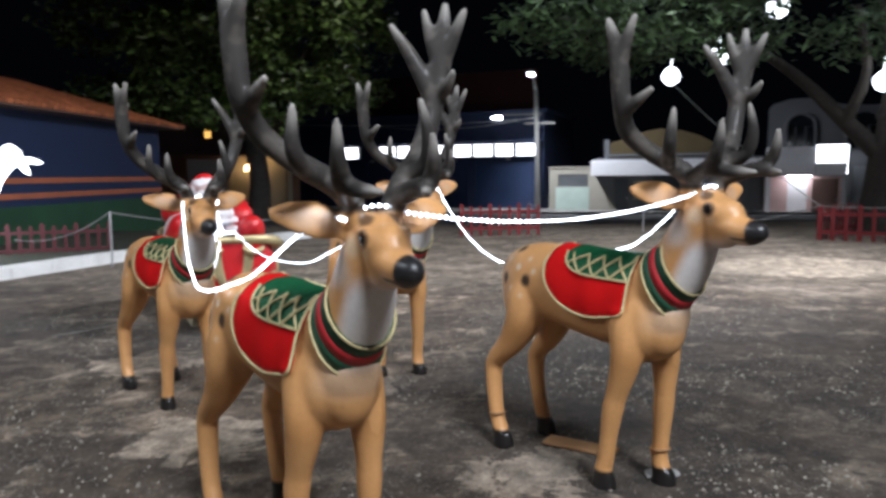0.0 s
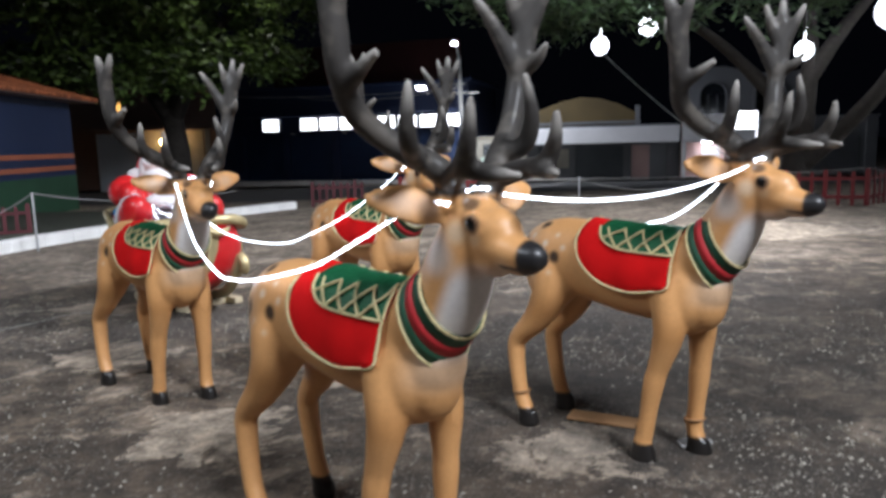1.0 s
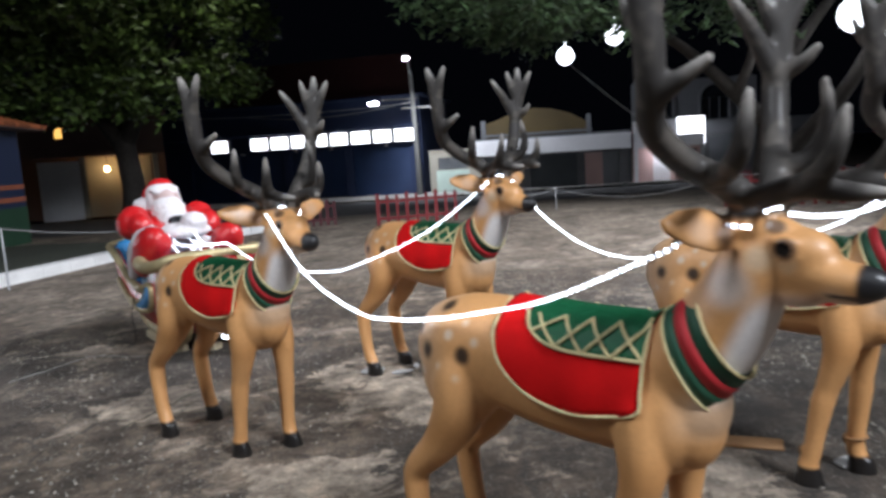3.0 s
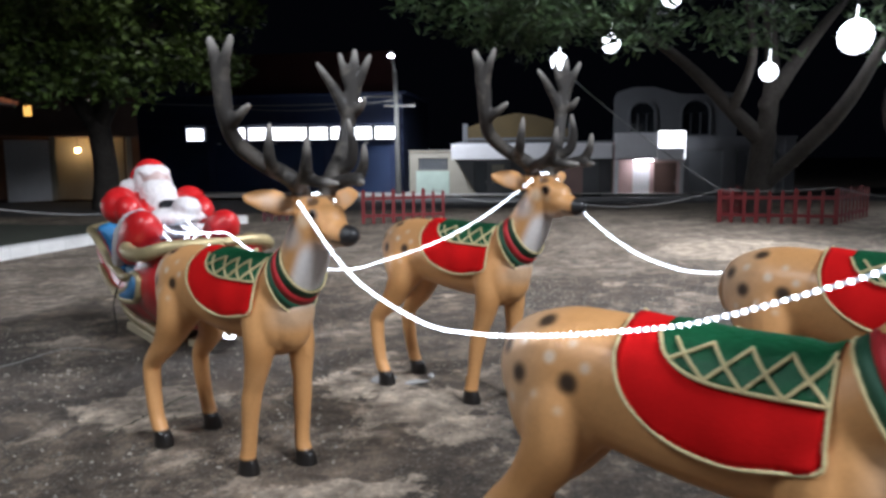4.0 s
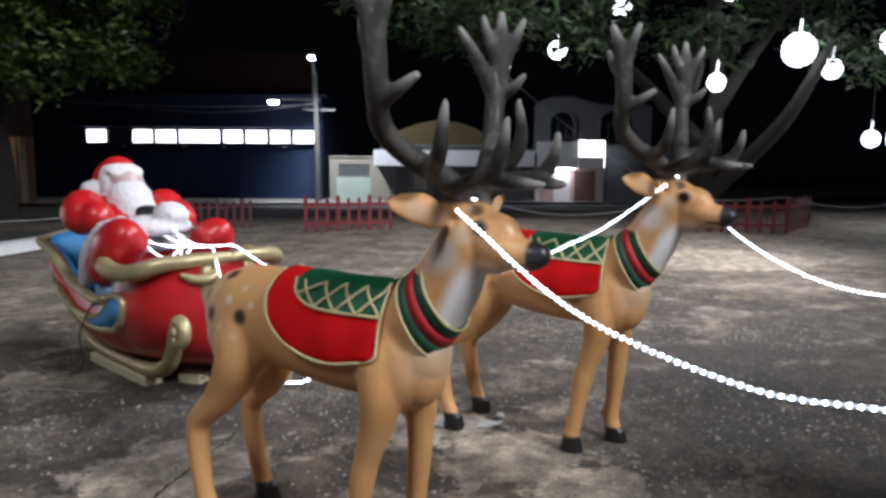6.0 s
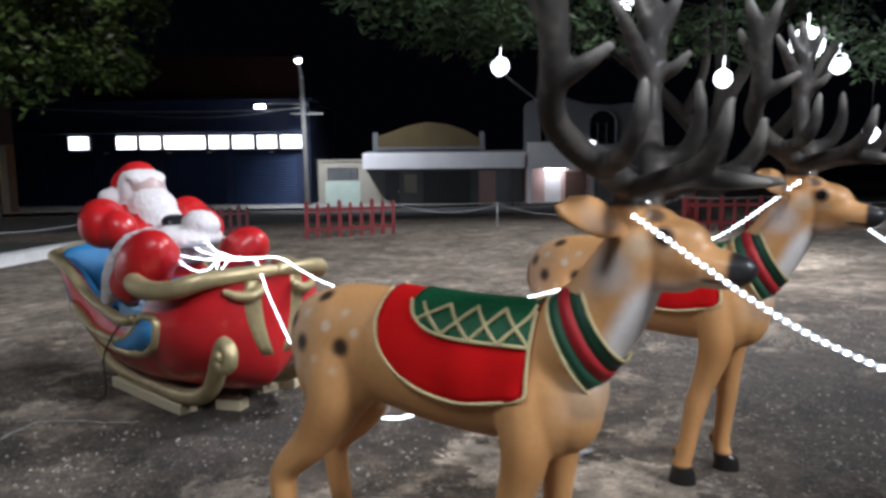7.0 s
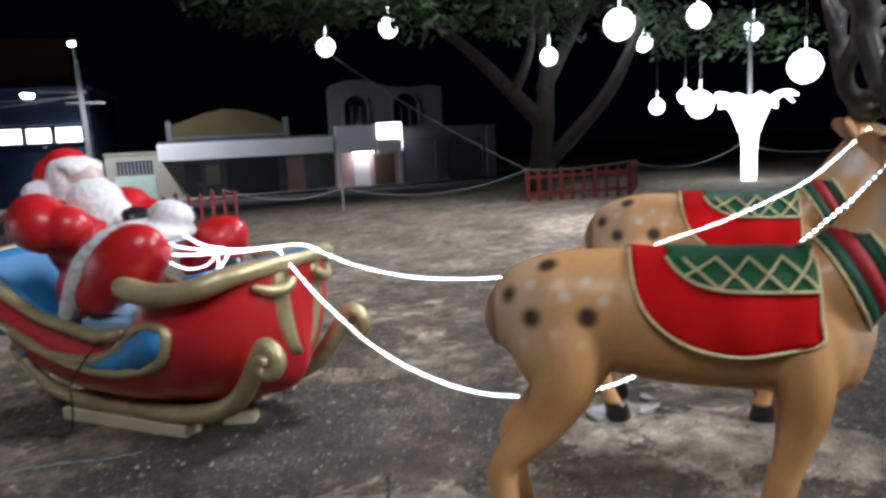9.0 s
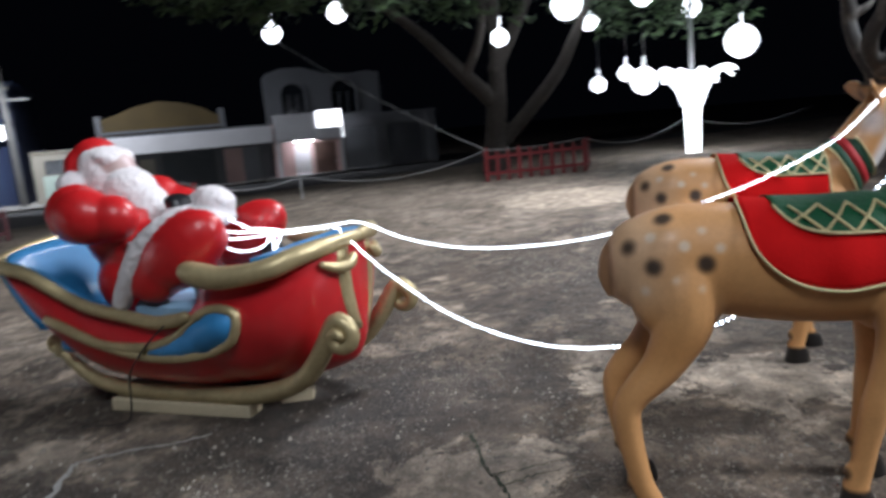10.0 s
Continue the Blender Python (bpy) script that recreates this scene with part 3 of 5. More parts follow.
def reindeer_mesh():
    bm = bmesh.new()
    add_loft(bm, [[(f, hw * math.cos(a), zc + hh * math.sin(a)) for a in [2 * math.pi * k / 28 for k in range(28)]] for f, zc, hh, hw in spline(TORSO, 3)])
    # neck, deeper than wide
    neck = [(.40, 0, .87, .130), (.525, 0, .95, .121), (.605, 0, 1.04, .110), (.66, -.01, 1.135, .097), (.705, -.02, 1.22, .082), (.735, -.022, 1.27, .068)]
    add_tube(bm, spline(neck, 4), sides=22, squash=1.12)
    # head
    for c, r in (((.735, 0, 1.258), (.088, .078, .078)), ((.80, 0, 1.238), (.095, .072, .070)), ((.80, 0, 1.165), (.085, .052, .058)), ((.70, 0, 1.20), (.08, .07, .085))):
        add_ellipsoid(bm, head_turn(c), r, Matrix.Rotation(radians(-9), 3, "Z"))
    muzzle = [(.80, 0, 1.215, .070), (.86, 0, 1.192, .061), (.91, 0, 1.180, .053), (.95, 0, 1.180, .048), (.968, 0, 1.182, .041)]
    add_tube(bm, [head_turn(q) for q in spline(muzzle, 4)], sides=18)
    # brows and eyes' sockets
    for s in (-1, 1):
        add_ellipsoid(bm, head_turn((.79, s * .062, 1.278)), (.036, .018, .016))
        add_ellipsoid(bm, head_turn((.795, s * .064, 1.262)), (.022, .018, .020))
        add_ellipsoid(bm, head_turn((.945, s * .024, 1.188)), (.028, .024, .026))
        ear = []
        for k in range(9):
            u = k / 8
            ear.append(head_turn((.675 - .06 * u, s * (.070 + .225 * u), 1.298 + .035 * u, 0.010 + .056 * math.sin(math.pi * (0.10 + 0.87 * u ** .85)) ** 0.8)))
        # flat, leaf-shaped ear
        rings = []
        for x, y, z, r in ear:
            rings.append([(x + 0.015 * math.cos(a) - 0.35 * r * math.sin(a), y + 0.004 * math.cos(a), z + r * math.sin(a) * .94) for a in [2 * math.pi * j / 14 for j in range(14)]])
        add_loft(bm, rings)
    for leg in LEGS:
        add_tube(bm, spline(leg, 4), sides=14)
        # dew claw behind the fetlock, and a cloven hoof
        add_ellipsoid(bm, (leg[-3][0] - leg[-3][3], leg[-3][1], .135), (.020, .017, .026), Matrix.Rotation(radians(30), 3, "Y"), 10, 8)
        x, y, _, r = leg[-1]
        add_loft(bm, [[(x + 0.012 + h * math.cos(a) * 1.25, y + h * math.sin(a), z) for a in [2 * math.pi * j / 12 for j in range(12)]] for z, h in ((-0.02, .050), (.0, .051), (.035, .045), (.065, .036))])
    add_tube(bm, spline([(-.44, 0, .95, .02), (-.475, 0, .90, .026), (-.488, 0, .82, .024), (-.475, 0, .75, .010)], 4), sides=10)
    # chest and shoulder masses
    for s in (-1, 1):
        add_ellipsoid(bm, (.43, s * .075, .77), (.12, .08, .16))
        add_ellipsoid(bm, (-.26, s * .082, .81), (.17, .095, .21))
    add_ellipsoid(bm, (.50, 0, .755), (.112, .105, .15))
    add_ellipsoid(bm, (.43, 0, .70), (.13, .13, .12))
    for a in ANTLERS:
        add_tube(bm, [head_turn((*q[:3], q[3] * 1.25)) for q in spline(a, 5)], sides=12)
    me = cast(bm, 0.0085, 11)
    p = points_of(me)
    x, y, z = p.T
    tan = np.array((.60, .300, .112))
    col = np.tile(np.array((*tan, 0.5)), (len(p), 1))
    rng = np.random.default_rng(5)

    def blend(mask, c, rough=0.5):
        col[:] = col * (1 - mask[:, None]) + mask[:, None] * np.array((*c, rough))

    def near(c, r, soft=0.35):
        return 1 - smoothstep(r * (1 - soft), r, np.linalg.norm(p - np.array(c), axis=1))

    # darker brown towards the underside, strongest at a height of 0.6
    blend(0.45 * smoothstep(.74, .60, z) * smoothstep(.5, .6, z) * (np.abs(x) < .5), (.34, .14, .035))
    # white throat and chest
    throat = smoothstep(.015, .065, (x - .60) * .86 - (z - 1.0) * .42) * smoothstep(.80, .88, z) * smoothstep(1.17, 1.08, z) * smoothstep(.47, .54, x) * (z < 1.2)
    blend(.95 * throat, (.80, .76, .74))
    blend(.5 * smoothstep(.47, .58, x) * smoothstep(.70, .78, z) * smoothstep(.90, .82, z), (.60, .46, .34))
    # pale muzzle sides, black nose, dark brow patch
    nose = np.array(head_turn((.963, 0, 1.185)))
    blend(.75 * near(head_turn((.89, 0, 1.15)), .07, .6), (.64, .48, .34))
    blend(.7 * near(head_turn((.735, -.075, 1.235)), .05, .7), (.62, .48, .33))
    blend(.7 * near(head_turn((.735, .075, 1.235)), .05, .7), (.62, .48, .33))
    blend(near(nose + np.array((.012, 0, -.006)), .062, .15), (.014, .013, .014), .42)
    for s in (-1, 1):
        # rope-light glow painted pale on the upper neck, behind the cheek
        blend(.75 * near(head_turn((.665, s * .085, 1.165)), .085, .7), (.64, .57, .52))
        blend(.85 * near(head_turn((.765, s * .050, 1.318)), .034, .5), (.07, .04, .025))
        blend(.8 * smoothstep(.0075, .003, np.abs(z - 1.152 + (x - .92) * .10)) * smoothstep(.86, .89, x) * (x < 1.01) * (z < 1.2), (.06, .035, .03))
        blend(.85 * near(head_turn((.797, s * .074, 1.262)), .034, .4), (.07, .04, .03))
        blend(near(head_turn((.795, s * .076, 1.262)), .021, .25), (.008, .007, .007), .06)
        blend(.45 * near(head_turn((.80, s * .072, 1.225)), .035, .6) * (1 - near(head_turn((.795, s * .076, 1.262)), .034, .2)), (.60, .42, .26))
        # ears: dark inside, buff rim
        ear_side = np.abs(y + (x - .66) * .158)
        inner = near(head_turn((.668, s * .125, 1.302)), .055, .7) * smoothstep(.085, .105, ear_side)
        blend(.6 * inner, (.10, .06, .045))
        blend(.45 * near(head_turn((.66, s * .20, 1.315)), .06, .8), (.50, .36, .27))
        # rope-light glow painted faint white down the neck side, from the ear to the collar
        for c, r in (((.655, s * .075, 1.215), .075), ((.625, s * .095, 1.155), .085), ((.575, s * .105, 1.09), .085), ((.53, s * .11, 1.05), .06)):
            blend(.13 * near(head_turn(c), r, .75) * (z < 1.262), (.72, .67, .63))
    # rump: pale flecks and dark spots
    blend(.5 * smoothstep(-.22, -.42, x) * smoothstep(.66, .82, z), (.60, .45, .32))
    for s in (-1, 1):
        for c in ((-.186, s * .165, .88), (-.345, s * .145, .875), (-.30, s * .075, 1.015), (-.41, s * .09, .93)):
            blend(.95 * near(c, .044, .65), (.018, .012, .010))
        for c in ((-.25, s * .155, .94), (-.19, s * .14, .99), (-.28, s * .165, .83), (-.21, s * .17, .80), (-.35, s * .12, .97), (-.14, s * .165, .93), (-.37, s * .14, .80), (-.24, s * .165, .74)):
            blend(.75 * near(c, .026, .7), (.66, .56, .44))
    blend(.8 * smoothstep(-.462, -.475, x) * smoothstep(.70, .75, z), (.24, .11, .045))
    blend(.8 * near((-.47, 0, .735), .03, .5), (.7, .62, .52))
    # dew claws, hooves and antlers
    for leg in LEGS:
        blend(.9 * near((leg[-3][0] - leg[-3][3] - .012, leg[-3][1], .125), .032, .5), (.05, .028, .018), .4)
    blend(smoothstep(.078, .068, z), (.014, .012, .011), .3)
    horn = smoothstep(1.325, 1.345, z) * (1 - smoothstep(.105, .13, np.abs(y + (x - .66) * .158)) * (z < 1.37) * (x < .7))
    blend(horn, (.032, .027, .023), .8)
    # worn, mottled velvet on the horn
    mottle = np.array([noise.noise(Vector(q) * 14) + .5 * noise.noise(Vector(q) * 40) if h > 0 else 0 for q, h in zip(p, horn)])
    blend(horn * smoothstep(.05, .6, mottle) * .7, (.095, .08, .066), .7)
    blend(horn * smoothstep(-.05, -.6, mottle) * .7, (.025, .021, .019), .75)
    tips = np.zeros(len(p))
    for a in ANTLERS:
        tips = np.maximum(tips, 1 - smoothstep(.01, .085, np.linalg.norm(p - np.array(head_turn(a[-1])[:3]), axis=1)))
    blend(.75 * tips, (.34, .31, .28), .6)
    col[:, :3] *= (1 + 0.02 * rng.standard_normal(len(p)))[:, None]
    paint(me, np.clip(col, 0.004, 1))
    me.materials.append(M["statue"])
    return me


DEER_MESH = reindeer_mesh()
SKIN = BVHTree.FromPolygons([v.co for v in DEER_MESH.vertices], [tuple(q.vertices) for q in DEER_MESH.polygons])


def clear_of_skin(p, gap):
    """The point p moved outwards, where it must, to lie clear of the statue's side."""
    zc, _, _ = torso_at(p[0])
    mid = Vector((p[0], 0, zc))
    d = Vector(p) - mid
    hit = SKIN.ray_cast(mid + d.normalized() * .35, -d.normalized(), .35)[0]
    reach = (hit - mid).length + gap if hit else 0
    return tuple(mid + d.normalized() * max(d.length, min(reach, d.length + .05)))


LOW = [(-.062, 1.065), (-.06, .99), (-.036, .914), (.01, .855), (.078, .807), (.15, .78), (.24, .769), (.34, .782), (.433, .811)]


def drape(f, z_rel, off):
    zc, hh, hw = torso_at(f)
    return zc, hh + off, hw + off


def blanket_parts(parent):
    """Red cloth with a laced green panel and gold cord, fitted over the back."""
    rim = np.array(LOW)
    fs = np.linspace(-.058, .437, 24)

    def lower(f, curve):
        return float(np.interp(f, curve[:, 0], curve[:, 1]))

    def surface(fs, low, off, top_gap=0.0, across=20):
        bm = bmesh.new()
        rows = []
        for f in fs:
            zc, a, b = drape(f, 0, off)
            end = math.acos(max(-1, min(1, (low(f) - zc) / a)))
            row = []
            for k in range(-across, across + 1):
                t = end * k / across
                row.append(bm.verts.new(clear_of_skin((f, b * math.sin(t) * (1 + 0.02 * math.sin(31 * f)), zc + a * math.cos(t)), off * .6)))
            rows.append(row)
        for r, s in zip(rows, rows[1:]):
            for i in range(len(r) - 1):
                bm.faces.new((r[i], r[i + 1], s[i + 1], s[i]))
        return bm

    shape = np.array(sorted(LOW))
    cloth = part("cloth", surface(fs, lambda f: min(lower(f, shape), drape(f, 0, 0)[0] + drape(f, 0, 0)[1] - .004), .018), M["red_cloth"], parent, "", True)
    cloth.modifiers.new("thick", "SOLIDIFY").thickness = 0.008
    green = np.array([(.04, 1.038), (.065, 1.005), (.11, .974), (.17, .956), (.26, .947), (.437, .943)])
    panel = part("laced_panel", surface(np.linspace(.042, .437, 22), lambda f: lower(f, green), .024, across=14), M["green_cloth"], parent, "quilted green satin panel", True)
    panel.modifiers.new("thick", "SOLIDIFY").thickness = 0.006

    def on(f, z, s, off):
        zc, a, b = drape(f, 0, off)
        c = max(-1, min(1, (z - zc) / a))
        return clear_of_skin((f, s * b * math.sqrt(max(0, 1 - c * c)), zc + a * c), off * .62)

    for s in (-1, 1):
        edge = [on(f, z, s, .021) for f, z in LOW] + [on(.437, z, s, .021) for z in (.87, .93, .99, 1.02)]
        part("edging", tube([(*q[:3], .0045 + .0014 * (i % 2)) for i, q in enumerate(spline(edge, 7))], sides=6), M["gold_cord"], parent, "twisted gold cord edging", True)
        brim = [on(f, z, s, .028) for f, z in ((.038, 1.042), (.065, 1.006), (.11, .975), (.17, .957), (.26, .949), (.43, .945))]
        part("edging", tube([(*q[:3], .0055 + .001 * (i % 2)) for i, q in enumerate(spline(brim, 6))], sides=6), M["gold_cord"], parent, "", True)
        # crossed laces over the green panel
        n = 4
        for i in range(n):
            a, b = .085 + .088 * i, .085 + .088 * (i + 1)
            low_a, low_b = max(lower(a, green), .945) + .004, max(lower(b, green), .945) + .004
            for p0, p1 in (((a, low_a), (b, 1.036)), ((b, low_b), (a, 1.036))):
                line = []
                for k in range(7):
                    u = k / 6
                    f = min(p0[0] + (p1[0] - p0[0]) * u, .433)
                    line.append((*on(f, p0[1] + (p1[1] - p0[1]) * u, s, .029 + .003 * math.sin(math.pi * u)), .0058))
                part("lace", tube(line, sides=5), M["gold_cord"], parent, "", True)


def collar_parts(parent):
    c, t, n = Vector((.578, -.003, .965)), Vector((.47, 0, -.883)), Vector((.883, 0, .47))

    def ring(off, along):
        mid, pts = c + n * along, []
        for k in range(40):
            d = t * math.cos(2 * math.pi * k / 40) + Vector((0, 1, 0)) * math.sin(2 * math.pi * k / 40)
            hit = SKIN.ray_cast(mid + d * .26, -d, .26)[0]
            pts.append(min((hit - mid).length, .155) if hit else .13)
        pts = [sum(pts[(k + j) % 40] for j in range(-4, 5)) / 9 for k in range(40)]
        return [mid + (t * math.cos(2 * math.pi * k / 40) + Vector((0, 1, 0)) * math.sin(2 * math.pi * k / 40)) * (pts[k] + .009 + off) for k in range(40)]

    for name, lo, hi, mat, off in (("green_band", -.058, -.02, "green_band", 0), ("red_band", -.02, .018, "red_band", .001), ("green_band", .018, .056, "green_band", 0)):
        bm = bmesh.new()
        add_loft(bm, [ring(-.012, lo), ring(off, lo), ring(off, hi), ring(-.012, hi), ring(-.012, lo)], cap=False)
        part(name, bm, M[mat], parent, "", True)
    for along in (-.06, .058):
        part("edging", tube([(*q, .0044 + .0014 * (i % 2)) for i, q in enumerate(ring(.001, along))], sides=6, closed=True), M["gold_cord"], parent, "gold cord edging", True)


# place, heading and size of the four statues
DEER = dict(BL=(-1.79, 4.98, -41, 1.0), FL=(-0.215, 3.167, -43, 0.98), BR=(-0.615, 5.86, -44, 1.03), FR=(0.90, 4.12, -46, 1.0))
DEER_LABELS = dict(BL="painted fibreglass reindeer statue with spotted rump beside the sleigh", FL="tan fibreglass reindeer statue with tall grey antlers leading the team",
                   BR="larger tan reindeer statue with raised head behind the leaders", FR="larger tan reindeer statue with upright grey antlers and black nose")


def deer_pose(key):
    x, y, h, s = DEER[key]
    return pose(x, y, level(x, y) + 0.012, 0, 0, h) @ Matrix.Scale(s, 4)


first_blanket = first_collar = None
for key in DEER:
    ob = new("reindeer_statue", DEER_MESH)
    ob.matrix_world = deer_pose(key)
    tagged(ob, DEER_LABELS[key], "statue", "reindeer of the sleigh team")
    if first_blanket is None:
        first_blanket = thing("saddle_blanket", "red cloth saddle blanket with green laced panel and gold cord", "blanket", deer_pose(key), "blankets on the reindeer")
        blanket_parts(first_blanket)
        first_collar = thing("collar", "wide green and red striped collar with gold edging", "collar", deer_pose(key), "collars of the reindeer")
        collar_parts(first_collar)
    else:
        for src in (first_blanket, first_collar):
            x, y, h, s = DEER[key]
            made = copy_thing(src, pose(x, y, level(x, y) + 0.012, 0, 0, h))
            made.scale = (s, s, s)


def on_deer(key, p):
    return deer_pose(key) @ Vector(head_turn(p) if p[2] > 1.2 else p)


for x, y, z, r in ((-.410, -.16, .15, .044), (.412, .13, .15, .043)):
    ring = [(x + r * math.cos(a), y + r * math.sin(a), z + .006 * math.cos(a), .006) for a in [2 * math.pi * k / 14 for k in range(14)]]
    band = part("leg_band", tube(ring, sides=6, closed=True), M["board"], None, "thin brown cord tied round a reindeer's leg", True)
    band.matrix_world = deer_pose("FR")
    tagged(band, "", "cord", "cords on the legs")


# ---- sleigh ----
SLEIGH = pose(-2.72, 7.56, level(-2.72, 7.56), 0, 0, -54)
# stations: forward, keel height, rim height, half width
HULL = [(-1.27, .80, .87, .44), (-1.18, .60, .855, .455), (-1.06, .38, .83, .465), (-.92, .23, .765, .47), (-.78, .155, .69, .475), (-.60, .12, .63, .485), (-.40, .105, .595, .49), (-.20, .105, .562, .495), (-.06, .11, .572, .50),
        (.05, .115, .66, .505), (.13, .12, .80, .51), (.30, .13, .80, .515), (.45, .145, .805, .505), (.56, .175, .82, .475), (.64, .205, .84, .42), (.70, .24, .86, .34), (.74, .29, .88, .25), (.765, .35, .90, .15), (.775, .42, .91, .06)]


def hull_side(u, keel, rim, half, f=0.0):
    """Half profile from the keel (u = 0) to the rim (u = 1): a full, barrel-like side."""
    h = rim - keel
    lean = max(0.0, min(1.0, (f - .25) / .45))
    out = half * (math.sin(min(u * (2.0 - .35 * lean), 1.57)) ** (0.62 + 0.5 * lean)) * (1 - 0.13 * max(0, u - 0.6) ** 2 / 0.16)
    return out, keel + h * (u ** 1.35)


def hull_rings(inset, lift):
    rows = []
    for f, keel, rim, half in spline(HULL, 3):
        row = []
        for k in range(-16, 17):
            o, z = hull_side(abs(k) / 16, keel + lift, rim, max(half - inset, .02), f)
            row.append((f - inset * max(0.0, min(1.0, (f - .3) / .4)) * 1.1, math.copysign(o, k), z))
        rows.append(row)
    return rows


def side_point(f, z, s, off):
    cols = np.array(HULL).T
    keel, rim, half = [float(np.interp(f, cols[0], c)) for c in cols[1:]]
    u = max(0.02, min(1.0, (z - keel) / (rim - keel))) ** (1 / 1.35)
    return (f, s * (hull_side(u, keel, rim, half, f)[0] + off), z)


def open_loft(rows):
    bm = bmesh.new()
    vs = [[bm.verts.new(p) for p in r] for r in rows]
    for r, s in zip(vs, vs[1:]):
        for i in range(len(r) - 1):
            bm.faces.new((r[i], r[i + 1], s[i + 1], s[i]))
    for r in (vs[0], vs[-1]):
        bm.faces.new(r)
    return bm


sleigh = thing("sleigh", "large glossy red sleigh with gold scrolls and blue lining", "sleigh", SLEIGH)
part("hull", open_loft(hull_rings(0, 0)), M["sleigh_red"], sleigh, "", True)
part("lining", open_loft(hull_rings(.045, .16)), M["sleigh_blue"], sleigh, "blue painted inside", True)
bm = box(-.98, -.42, -.40, .40, .35, .56, bevel=.03)
part("seat", bm, M["sleigh_blue"], sleigh, "blue painted bench seat")
part("footboard", box(-.40, .02, -.41, .41, .46, .655, bevel=.03), M["worn_blue"], sleigh, "pale worn blue inner panel")
bm = bmesh.new()
add_loft(bm, [[(-1.0 - .26 * u - .05 * c, y * (1 - .05 * u), .5 + .43 * u - .06 * (y / .43) ** 2 * u) for y in np.linspace(-.43, .43, 9)] + [(-1.06 - .26 * u - .05 * c, y * (1 - .05 * u), .5 + .43 * u - .06 * (y / .43) ** 2 * u) for y in np.linspace(.43, -.43, 9)] for u, c in ((0, 0), (.3, .6), (.6, .8), (.85, .6), (1, 0.2))])
part("backrest", bm, M["sleigh_blue"], sleigh, "curved blue backrest", True)
for s in (-1, 1):
    rear = [(-1.32, s * .455, .875, .03), (-1.24, s * .462, .87, .038), (-1.06, s * .468, .835, .038), (-.92, s * .468, .772, .036), (-.78, s * .465, .698, .034), (-.60, s * .475, .638, .034), (-.40, s * .48, .602, .034), (-.20, s * .485, .568, .036), (-.06, s * .49, .580, .036), (.03, s * .505, .605, .030)]
    part("rim", tube(spline(rear, 5), sides=10), M["gold_paint"], sleigh, "worn gold rim", True)
    bow = [(.075, s * .505, .845, .042), (.10, s * .52, .84, .056), (.17, s * .53, .825, .062), (.28, s * .53, .81, .060), (.38, s * .52, .815, .056), (.47, s * .505, .825, .054), (.56, s * .475, .845, .054), (.635, s * .42, .875, .052), (.695, s * .33, .895, .048), (.74, s * .22, .905, .043), (.765, s * .11, .91, .038), (.775, s * .015, .91, .034)]
    part("armrest", tube(spline(bow, 5), sides=12), M["gold_paint"], sleigh, "thick gold scrolled rail", True)
    nose = [(.725, s * .30, .815, .020), (.765, s * .24, .79, .028), (.80, s * .16, .79, .030), (.80, s * .11, .82, .024)]
    part("scroll", tube(spline(nose, 5), sides=10), M["gold_paint"], sleigh, "", True)
    # leaf-shaped ornament with a blue field
    LEAF = [(-.95, .573), (-.80, .513), (-.615, .452), (-.45, .433), (-.265, .434), (-.15, .458), (-.049, .500), (.06, .583), (.165, .638), (.28, .643), (.335, .608), (.30, .498), (.20, .438), (.098, .405), (-.08, .383), (-.272, .385), (-.50, .423), (-.703, .488), (-.85, .543)]
    part("ornament", tube([(*side_point(f, z, s, .012), .026) for f, z in spline(LEAF, 3)], sides=9, closed=True), M["gold_paint"], sleigh, "gold leaf-shaped moulding", True)
    bm = bmesh.new()
    upper = [(-.24, .428), (-.12, .463), (-.02, .513), (.06, .578), (.165, .633), (.27, .636), (.32, .608)]
    lower = [(-.24, .393), (-.12, .390), (-.02, .398), (.08, .408), (.17, .433), (.26, .478), (.315, .538)]
    va = [bm.verts.new(side_point(f, z, s, .028)) for f, z in upper]
    vb = [bm.verts.new(side_point(f, z, s, .028)) for f, z in lower]
    for i in range(len(va) - 1):
        bm.faces.new((va[i], va[i + 1], vb[i + 1], vb[i]))
    field = part("inlay", bm, M["sleigh_blue"], sleigh, "blue painted inlay", True)
    field.modifiers.new("thick", "SOLIDIFY").thickness = 0.01
    # strap and bracket
    bm = bmesh.new()
    cols = [[side_point(f, z, s, .012) for z in np.linspace(.42, .875, 9)] for f in (.752, .760, .766, .771)]
    vs = [[bm.verts.new(p) for p in c] for c in cols]
    for r, q in zip(vs, vs[1:]):
        for i in range(8):
            bm.faces.new((r[i], r[i + 1], q[i + 1], q[i]))
    strap = part("strap", bm, M["gold_paint"], sleigh, "gold strap", True)
    strap.modifiers.new("thick", "SOLIDIFY").thickness = 0.012
    # runner ending in a volute
    run = [(-1.10, s * .28, .33, .030), (-1.0, s * .28, .24, .036), (-.85, s * .28, .15, .042), (-.57, s * .28, .105, .046), (-.2, s * .28, .10, .048), (.12, s * .29, .105, .05), (.38, s * .305, .15, .052), (.56, s * .325, .235, .052), (.67, s * .345, .35, .052), (.745, s * .365, .46, .052)]
    for k in range(1, 12):
        a = radians(150 - 42 * k)
        r = .085 - .006 * k
        run.append((.825 + r * math.cos(a), s * (.37 + .004 * k), .475 + r * math.sin(a), .046 - .0018 * k))
    part("runner", tube(spline(run, 4), sides=10, squash=1.0), M["gold_paint"], sleigh, "gold runner curled into a volute", True)
